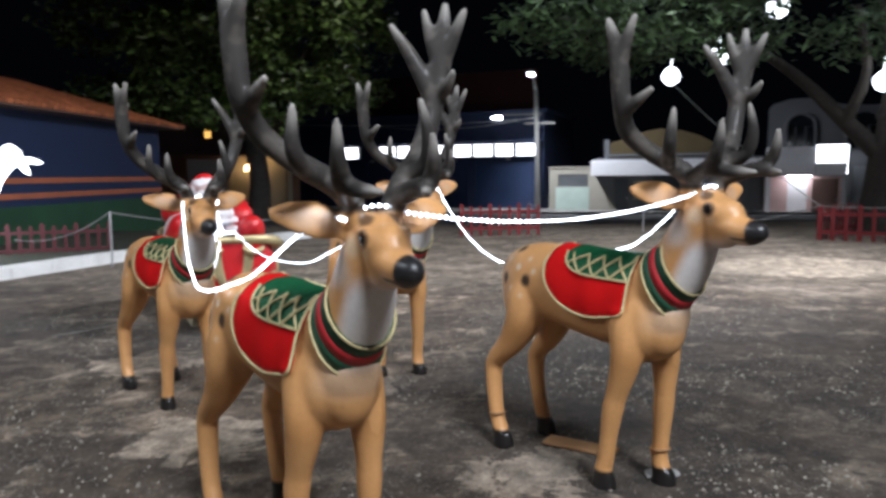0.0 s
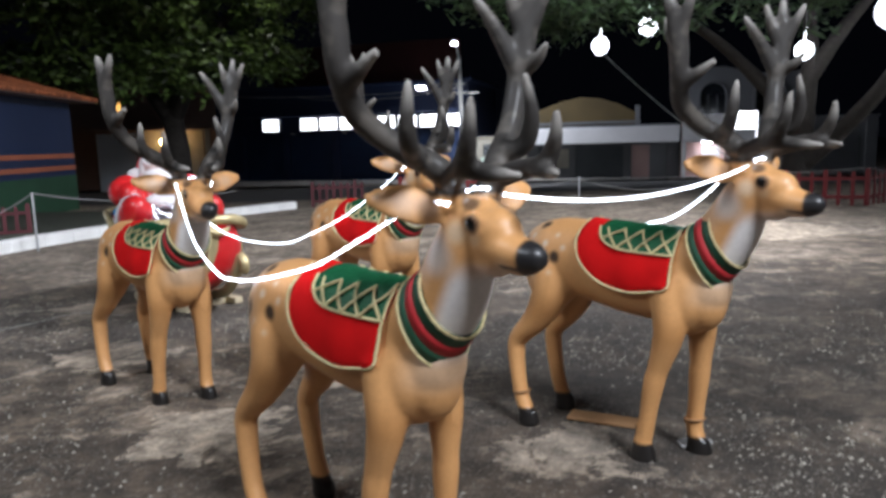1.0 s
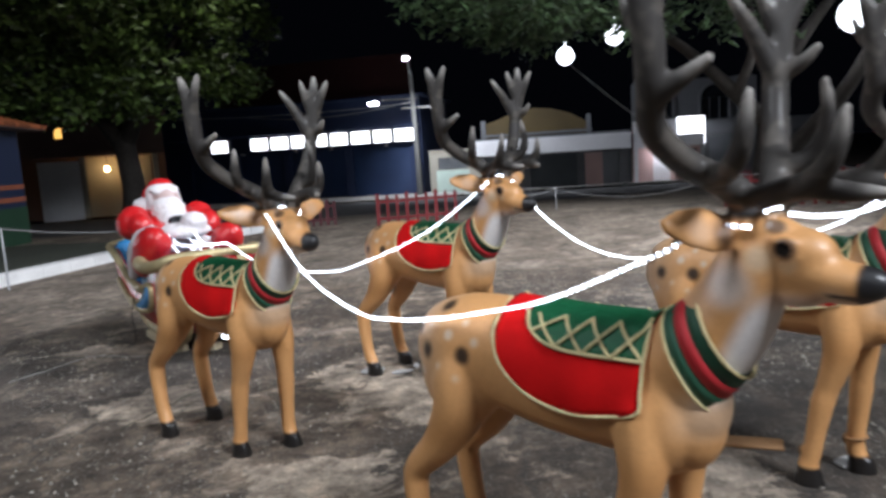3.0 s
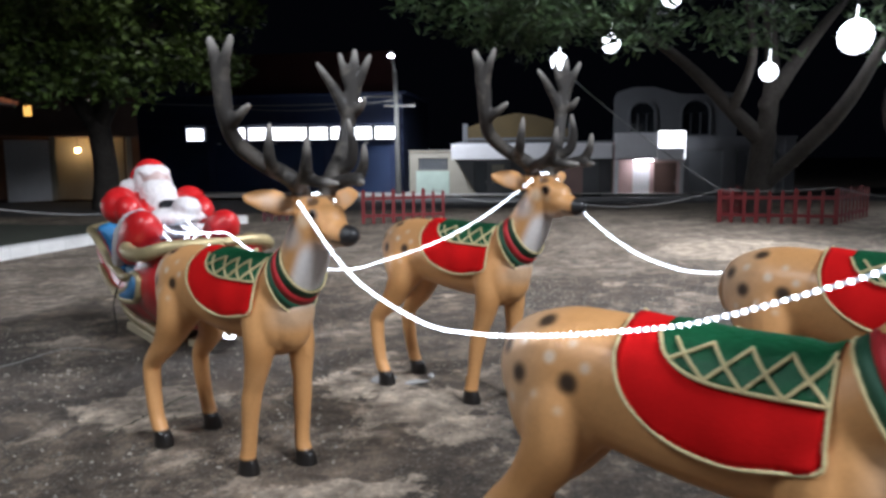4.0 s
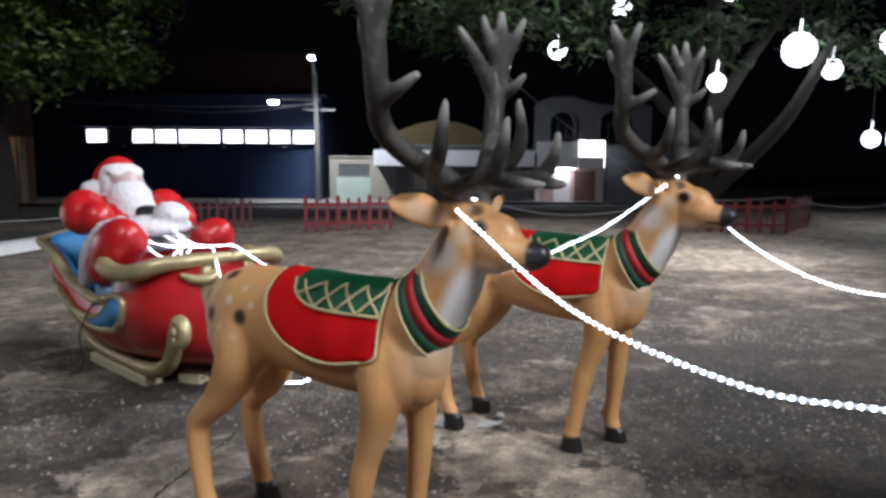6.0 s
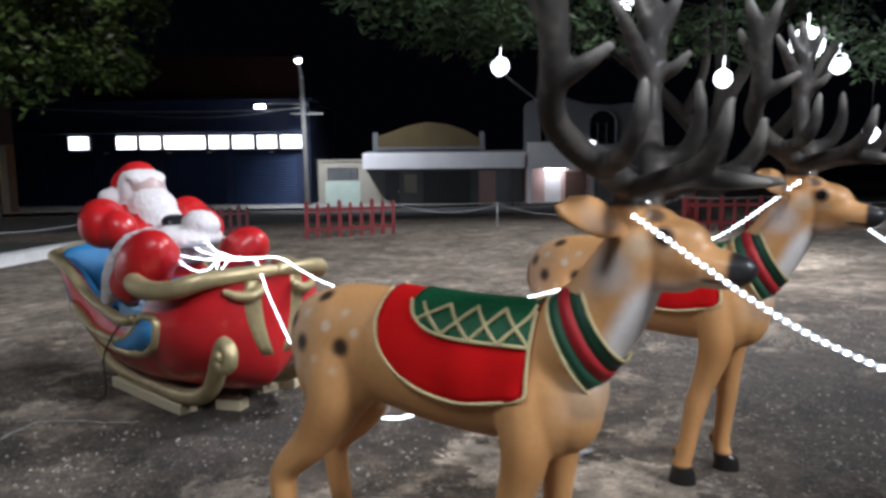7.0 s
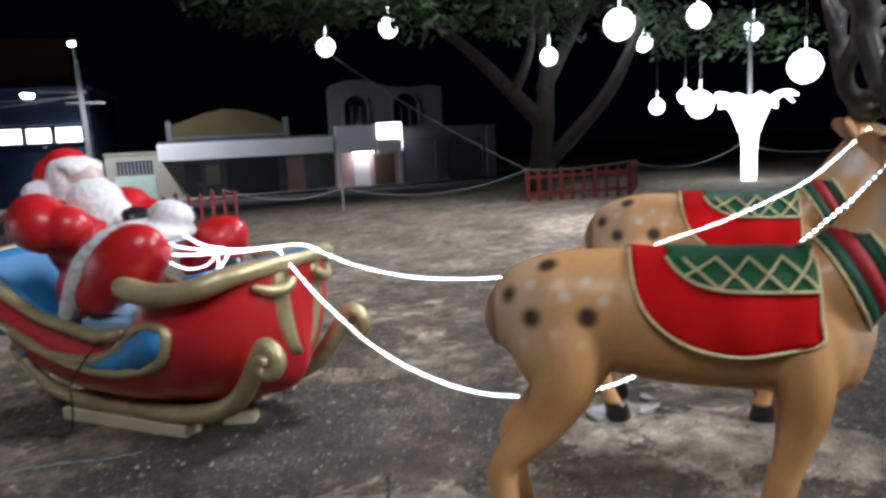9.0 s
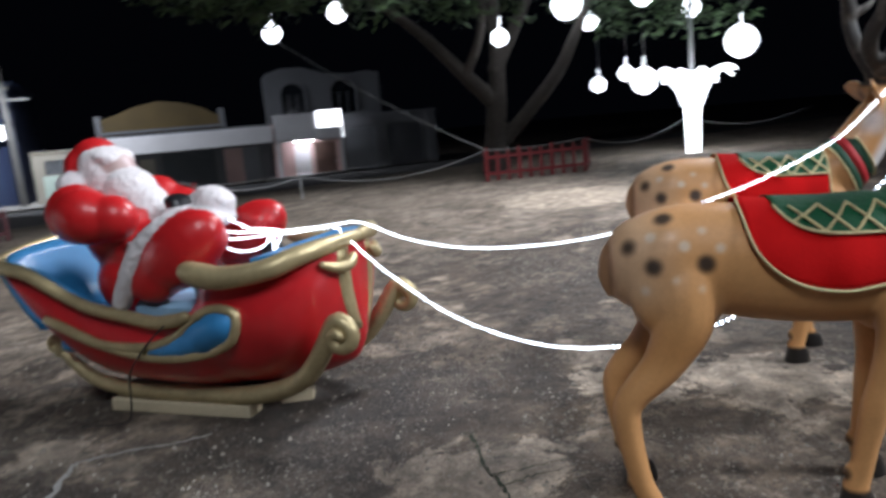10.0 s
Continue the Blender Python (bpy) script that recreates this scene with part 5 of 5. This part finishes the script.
A, B = (-1.0, 49.0), (16.5, 45.0)
gate, _ = facade("gated_wall", A, B, "low cream wall with a pale green gate and grille")
part("wall", wall_with_openings(.75, 3.85, -1.7, 1.75, 0, .3, [(1.35, 3.3, .55, 1.35)]), M["cream"], gate)
part("gate", box(1.2, 3.4, -.05, -.003, -1.5, .50), M["mint"], gate, "pale green steel gate")
part("grille", box(1.35, 3.3, .12, .16, .55, 1.35), M["dark_shutter"], gate)
for i in range(9):
    part("bar", box(1.5 + .2 * i, 1.54 + .2 * i, .02, .06, .55, 1.35), M["steel"], gate)
part("coping", box(.7, 3.9, -.08, .36, 1.75, 1.85), M["cream"], gate)

shop, _ = facade("awning_shop", A, B, "low shop with long white fascia and a mustard gable behind")
holes = [(5.0, 5.9, -1.5, 1.1), (6.2, 7.0, -.3, .9), (7.4, 10.4, -1.5, 1.15), (10.9, 13.0, -1.5, 1.1)]
part("wall", wall_with_openings(3.9, 13.75, -1.7, 2.3, 0, .3, holes), M["grey_wall"], shop)
door_leaf(shop, 5.0, 5.9, -1.5, 1.1, .10, M["dark_shutter"], "dark steel door")
part("window", box(6.2, 7.0, .12, .16, -.3, .9), M["cream"], shop, "pale boarded hatch")
shutter(shop, 7.4, 10.4, -1.5, 1.15, .12, M["dark_shutter"], "dark grey roller shutter", .14)
shutter(shop, 12.0, 13.0, -1.5, 1.1, .12, M["grey_shutter"], "pale corrugated shutter", .14)
door_leaf(shop, 10.9, 12.0, -1.5, 1.1, .12, M["pink"], "faded pink panel door")
# cream wedge, shaped like the lit triangle on the side wall
bm = bmesh.new()
add_loft(bm, [[(a, y, z) for a, z in ((3.87, -1.6), (5.6, -1.6), (3.87, 1.2))] for y in (-.12, -.003)])
part("lit_wedge", bm, M["cream"], shop, "cream wedge for the lit triangle of the side wall")
part("fascia", box(3.75, 13.72, -1.35, -1.15, 1.25, 2.22, bevel=.02), M["white_fascia"], shop, "long white fascia board")
part("awning", box(3.75, 13.72, -1.148, -.003, 2.05, 2.15), M["white_fascia"], shop)
part("soffit", box(3.8, 13.7, -1.148, -.003, 1.26, 1.30), M["grey_wall"], shop)
bm = bmesh.new()
gab = [(4.2, 2.3), (11.3, 2.3), (11.2, 3.1), (10.0, 3.75), (8.9, 4.1), (7.6, 4.25), (6.3, 4.0), (5.2, 3.6), (4.3, 3.35)]
add_loft(bm, [[(s, y, z) for s, z in gab] for y in (1.6, 1.9)])
part("gable", bm, M["yellow"], shop, "stained mustard-yellow curved gable")
part("ledge", box(4.1, 11.4, 1.45, 1.597, 2.5, 2.65), M["grey_wall"], shop)
part("roof", box(3.9, 13.75, -.0, 1.44, 2.302, 2.36), M["grey_wall"], shop)
for s in (4.25, 11.2):
    part("pilaster", box(s - .15, s + .15, 1.5, 1.95, 2.36, 3.6), M["grey_wall"], shop)

kiosk, _ = facade("corner_shop", A, B, "small lit corner shop with white sign band and pink wall")
part("wall", wall_with_openings(13.85, 18.0, -1.7, 2.3, -.2, .1, [(15.05, 16.1, -1.5, .95), (16.35, 17.7, -1.5, 1.0)]), M["pink"], kiosk)
door_leaf(kiosk, 15.05, 16.1, -1.5, .95, -.08, M["white_fascia"], "white door lit from above")
door_leaf(kiosk, 16.35, 17.7, -1.5, 1.0, -.08, M["brown"], "brown door")
part("sign_band", box(13.85, 16.35, -1.3, -1.1, 1.25, 2.80, bevel=.02), M["white_fascia"], kiosk, "white sign band")
case = part("sign_box", box(16.37, 17.95, -1.35, -1.0, 1.15, 2.92, bevel=.02), M["steel"], kiosk, "lit sign box")
part("panel", box(16.42, 17.90, -1.40, -1.352, 1.9, 2.88), M["sign"], case, "glowing white upper panel")
part("panel", box(16.42, 17.90, -1.375, -1.352, 1.2, 1.895), M["white_fascia"], case, "white ribbed lower panel")
part("panel", box(17.952, 17.985, -1.33, -.75, 1.2, 2.88), M["sign"], case, "glowing white side panel")
part("ceiling_lamp", box(15.0, 16.2, -.8, -.6, 1.12, 1.17), M["tube_lamp"], kiosk, "lit lamp under the awning")
part("awning", box(13.85, 17.95, -1.0, -.203, 1.18, 1.24), M["white_fascia"], kiosk)
part("step", box(13.2, 18.4, -2.6, -.21, -1.7, -.96, bevel=.02), M["white_fascia"], kiosk, "pale tiled step")
part("column", box(13.86, 14.1, -1.28, -1.1, -1.7, 1.25), M["white_fascia"], kiosk)
part("column", box(17.75, 17.95, -1.28, -1.1, -1.3, 1.15), M["steel"], kiosk)

house, _ = facade("arched_house", A, B, "old grey two-storey house with arched windows")
bm = wall_with_openings(14.0, 21.6, -1.6, 5.2, 2.0, 2.4, [(14.95, 16.6, 2.75, 4.1), (18.2, 20.0, 2.75, 4.1)])
part("wall", bm, M["grey_wall"], house)
for a, b in ((14.95, 16.6), (18.2, 20.0)):
    c, r = (a + b) / 2, (b - a) / 2
    win = part("window", box(a, b, 2.15, 2.2, 2.75, 4.1), M["glass"], house, "dark arched window")
    bm = bmesh.new()
    arch = [(c + r * math.cos(t), 4.1 + r * .95 * math.sin(t)) for t in [math.pi * k / 14 for k in range(15)]]
    add_loft(bm, [[(s, y, z) for s, z in arch] for y in (1.985, 1.997)])
    part("arch_glass", bm, M["glass"], win)
    for s in (c - r * .33, c + r * .33):
        part("mullion", box(s - .03, s + .03, 2.08, 2.147, 2.75, 4.1), M["grey_wall"], win)
    bm = bmesh.new()
    add_tube(bm, [(s, 1.97, z, .09) for s, z in [(a, 2.8), *arch[::-1], (b, 2.8)]], sides=6, round_ends=False)
    part("surround", bm, M["grey_wall"], win, "moulded arch surround")
bm = bmesh.new()
par = [(14.0, 5.2), (21.6, 5.2), (21.6, 5.0), (20.8, 5.35), (19.6, 5.1), (18.0, 5.3), (16.5, 5.75), (15.2, 5.75), (14.2, 5.45)]
add_loft(bm, [[(s, y, max(z, 5.2) + (.0 if i < 2 else .05)) for i, (s, z) in enumerate(par)] for y in (2.0, 2.35)])
part("parapet", bm, M["grey_wall"], house)
part("ledge", box(13.9, 21.7, 1.8, 1.997, 2.45, 2.6), M["grey_wall"], house)

garage, _ = facade("garage_row", A, B, "grey row of two garages with steel shutters")
part("wall", wall_with_openings(18.05, 24.5, -1.7, 2.4, -.2, .1, [(18.4, 20.4, -1.5, 1.7), (21.2, 23.6, -1.5, 1.75)]), M["grey_wall"], garage)
shutter(garage, 18.4, 20.4, -1.5, 1.7, -.05, M["grey_shutter"], "grey roller shutter", .14)
shutter(garage, 21.2, 23.6, -1.5, 1.75, -.05, M["grey_shutter"], "grey roller shutter", .14)
part("coping", box(18.0, 24.6, -.3, .2, 2.4, 2.55), M["grey_wall"], garage)
part("pier", box(23.9, 24.5, -.32, -.203, -1.7, 2.4), M["grey_wall"], garage)

# porch house with warm bulbs
porch, _ = facade("porch_house", (-40, 34), (-14, 46), "house with a warmly lit porch and pale panel")
part("wall", wall_with_openings(12, 26.3, -1.2, 5.2, 1.8, 2.1, [(20.3, 20.7, 3.9, 4.5)]), M["brown"], porch)
part("panel", box(19.3, 21.45, -.1, 0, -.9, 2.5), M["white_fascia"], porch, "pale painted gate panel")
part("column", box(21.47, 21.75, -.1, .3, -.9, 2.7), M["cream"], porch)
part("column", box(25.4, 25.7, -.1, .3, -.9, 2.7), M["cream"], porch)
part("porch_roof", box(19.1, 26, -.5, 1.797, 2.7, 2.95), M["brown"], porch)
part("lit_window", box(20.3, 20.7, 1.95, 2.0, 3.9, 4.5), glow("amber_window", (1.0, .55, .12), 1.2), porch, "small amber lit window")
part("roof", box(11.5, 26.6, 1.5, 6, 5.2, 5.4), M["brown"], porch)
part("porch_wall", box(21.76, 25.39, 1.60, 1.797, -.9, 2.69), M["cream"], porch, "cream wall behind the bulbs")
for s, z in ((22.9, 1.95), (24.0, 2.3)):
    bm = bmesh.new()
    add_ellipsoid(bm, (s, .9, z), (.14, .14, .17), u=12, v=8)
    bulb = part("bulb", bm, M["warm"], porch, "glowing warm bulb", True)
    part("flex", tube([(s, .9, z + .17, .015), (s, .9, 2.69, .015)], sides=5), M["black"], bulb)

# tile-roofed market building beside the planted bed
market, _ = facade("market_building", (-11.6, 10.0), (-14.0, 30.0), "dark blue market building with orange bands and tiled hip roof")
part("wall", box(-2, 14.0, -.0, .3, .75, 3.15), M["blue_wall"], market)
part("base", box(-2, 14.0, -.02, .3, -.6, .75), M["green_wall"], market, "dark green lower wall")
for z in (1.0, 1.38):
    part("band", box(-2, 14.0, -.025, -.003, z - .07, z + .07), M["stripe"], market, "orange painted band")
part("end_wall", box(13.7, 14.0, .3, 8, -.6, 3.15), M["blue_wall"], market)
part("chimney", box(2.8, 4.2, 4.0, 5.0, 4.0, 5.2), M["cream"], market)
roof = part("roof", box(-2.6, 14.6, -.6, 8, 3.10, 3.16), M["brown"], market, "boarded eaves")
bm = bmesh.new()
for i in range(70):
    s = -2.6 + 17.2 * i / 69
    for j in range(9):
        y0, y1 = -.65 + .42 * j, -.65 + .42 * (j + 1) + .06
        lim = min(1.0, max(0.0, (14.6 - s) / 4.0))
        if (y0 + .65) / 4.2 > lim:
            break
        zz = lambda y: 3.18 + .33 * (y + .65)
        add_tube(bm, [(s, y0, zz(y0) + .02, .125), (s, y1, zz(y1), .11)], sides=6, squash=.55, round_ends=False)
tiles = tagged(part("tiles", bm, M["tile"], roof, "rows of orange clay tiles"), kind="stuff")
bm = bmesh.new()
v = [bm.verts.new(p) for p in ((-2.6, -.6, 3.17), (14.6, -.6, 3.17), (10.6, 3.6, 4.55), (-2.6, 3.6, 4.55), (14.6, 8, 3.17), (-2.6, 8, 3.17))]
for f in ((0, 1, 2, 3), (1, 4, 2), (2, 4, 5, 3)):
    bm.faces.new([v[i] for i in f])
part("roof_slope", bm, M["tile"], roof)


# ---- trees ----
def tree(name, x, y, limbs, clumps, count, leaf, mat, label, seed, narrow=.5):
    z = level(x, y)
    t = thing(name, label, "tree", Matrix.Translation((x, y, z)))
    bm = bmesh.new()
    for limb in limbs:
        add_tube(bm, spline(limb, 5), sides=10)
    part("trunk", bm, M["bark"], t, "rough forked trunk with spreading limbs", True)
    rng = np.random.default_rng(seed)
    verts, faces = [], []
    total = sum(c[3] * c[4] for c in clumps)
    for cx, cy, cz, rx, rz in clumps:
        # every clump is a bunch of sprays, every spray a handful of leaves
        sprays = int(count * rx * rz / total / 9) + 1
        d = rng.normal(size=(sprays, 3))
        d /= np.linalg.norm(d, axis=1)[:, None]
        rad = rng.uniform(.35, 1.0, sprays) ** .5 * rng.uniform(.8, 1.12, sprays)
        centres = np.array((cx, cy, cz)) + d * rad[:, None] * np.array((rx, rx, rz))
        for c in centres:
            for _ in range(9):
                p = c + rng.normal(scale=.17, size=3) * (1, 1, .7)
                a, tilt = rng.uniform(0, 2 * math.pi), rng.uniform(-.9, .5)
                u = np.array((math.cos(a) * math.cos(tilt), math.sin(a) * math.cos(tilt), math.sin(tilt)))
                w = np.cross(u, rng.normal(size=3))
                w /= np.linalg.norm(w) + 1e-9
                l, h = leaf * rng.uniform(.7, 1.3), leaf * narrow * rng.uniform(.4, .6)
                i = len(verts)
                nrm = np.cross(u, w) * h * .5
                verts += [p, p + u * l * .5 + w * h + nrm, p + u * l, p + u * l * .5 - w * h + nrm]
                faces += [(i, i + 1, i + 2), (i, i + 2, i + 3)]
    me = bpy.data.meshes.new("crown")
    me.from_pydata(verts, [], faces)
    me.materials.append(mat)
    crown = new("crown", me)
    crown.parent = t
    tagged(crown, "loose crown of many small leaves", kind="stuff")
    return t


rng = random.Random(3)
clumps = [(rng.uniform(-6.0, 5.2), rng.uniform(-4, 3), rng.uniform(5.2, 13), rng.uniform(1.0, 1.9), rng.uniform(.8, 1.5)) for _ in range(36)]
clumps += [(-5.0, -3.0, 5.4, 1.6, 1.0), (-2.6, -4.0, 5.0, 1.7, 1.1), (-.2, -3.6, 4.8, 1.6, 1.1), (2.2, -3.2, 5.0, 1.7, 1.1), (4.6, -2.6, 5.4, 1.5, 1.1), (-1.5, -4.6, 7.0, 1.8, 1.3), (2.0, -4.4, 7.5, 1.8, 1.3), (-4.6, -4.2, 8.0, 1.8, 1.3), (4.4, -3.4, 8.4, 1.6, 1.3)]
tree("shade_tree", -12.6, 30.5, [[(0, 0, -.2, .55), (.1, 0, 1.6, .44), (-.1, 0, 3.4, .42)], [(-.1, 0, 3.2, .36), (-1.6, -.2, 5.6, .24), (-3.6, -.6, 8.5, .1)], [(-.1, 0, 3.2, .36), (1.5, -.3, 5.8, .26), (3.8, -.6, 8.6, .1)], [(-.1, 0, 3.3, .32), (.3, .6, 7, .2), (.4, .5, 11, .06)]],
     clumps, 24000, .36, M["leaf"], "broad leafy tree with dense green crown in lamplight", 4)
clumps = [(rng.uniform(-6.5, 7.0), rng.uniform(-2.0, 4), rng.uniform(4.6, 8.5), rng.uniform(1.0, 1.9), rng.uniform(.5, .9)) for _ in range(34)]
clumps += [(-5.5, .6, 4.6, 1.5, .5), (-3.4, -.4, 4.3, 1.4, .5), (-1.0, -1.6, 4.1, 1.3, .5), (2.0, -1.8, 4.0, 1.3, .5), (4.2, -1.5, 3.8, 1.4, .6), (6.0, -2.0, 3.9, 1.4, .6), (-7.5, 1.5, 5.2, 1.4, .6)]
tree("spreading_tree", 7.7, 18.2, [[(0, 0, -.2, .42), (.05, 0, .9, .30), (.1, -.1, 1.9, .27)], [(.05, 0, .6, .20), (.75, -.55, 1.5, .19), (1.4, -1.2, 2.6, .16), (2.0, -1.7, 4.2, .09)], [(.1, -.1, 1.7, .24), (-.5, .2, 2.4, .19), (-1.6, .8, 3.7, .13), (-3.2, 1.4, 5.0, .07)],
     [(.1, -.1, 1.8, .24), (.2, -.1, 3.4, .17), (.0, 0, 5.5, .12)], [(.1, -.1, 2.6, .2), (1.0, -.2, 4.0, .14), (2.6, .4, 5.6, .07)], [(-.6, .2, 2.5, .14), (-.4, -.3, 3.6, .10), (-.9, -1.0, 4.8, .06)]],
     clumps, 15000, .30, M["feather"], "wide spreading tree with feathery leaves and forked trunk", 9, .28)


# ---- small things on the ground ----
def scrap(x, y, w, d, turn, mat, label, category):
    bm = bmesh.new()
    rng = random.Random(int(x * 100 + y))
    pts = [(w * .5 * math.cos(a) * rng.uniform(.7, 1.15), d * .5 * math.sin(a) * rng.uniform(.7, 1.15)) for a in [2 * math.pi * k / 9 for k in range(9)]]
    add_loft(bm, [[(px, py, z + .01 * rng.random()) for px, py in pts] for z in (.002, .012)])
    ob = part("scrap", bm, M[mat], None, label)
    ob.matrix_world = pose(x, y, level(x, y), 0, 0, turn)
    return tagged(ob, "", category, "scraps on the paving")


b = part("cardboard_strip", box(-.19, .19, -.06, .06, .004, .02, bevel=.004), M["board"], None, "flat brown cardboard strip on the paving")
b.matrix_world = pose(.93, 4.28, level(.93, 4.28), 0, 0, -22)
tagged(b, "", "cardboard")
scrap(1.29, 3.96, .20, .10, 20, "litter", "crumpled white scrap beside a hoof", "litter")
scrap(-1.03, 6.08, .22, .16, 50, "litter", "white paper scrap under a hoof", "litter")
scrap(-.80, 5.98, .16, .07, 10, "litter", "torn white scrap on the paving", "litter")
scrap(-.70, 6.10, .10, .05, 80, "litter", "small white scrap on the paving", "litter")

# loose grit
rng = np.random.default_rng(12)
verts, faces = [], []
for _ in range(30000):
    x, y = rng.uniform(-5, 3.5), rng.uniform(1.2, 11)
    if noise.noise((x * .8, y * .8, 3.0)) < rng.uniform(-.25, .5):
        continue
    r = rng.uniform(.004, .016)
    a = rng.uniform(0, 6.28)
    z = level(x, y)
    i = len(verts)
    for k in range(4):
        verts.append((x + r * math.cos(a + 1.57 * k) * rng.uniform(.6, 1.3), y + r * math.sin(a + 1.57 * k) * rng.uniform(.6, 1.3), z - .002))
    verts.append((x, y, z + r * rng.uniform(.5, 1.0)))
    faces += [(i, i + 1, i + 4), (i + 1, i + 2, i + 4), (i + 2, i + 3, i + 4), (i + 3, i, i + 4)]
me = bpy.data.meshes.new("grit")
me.from_pydata(verts, [], faces)
me.materials.append(M["stone"])
tagged(new("grit", me), "loose grey grit scattered over the paving", "gravel", "", "stuff")
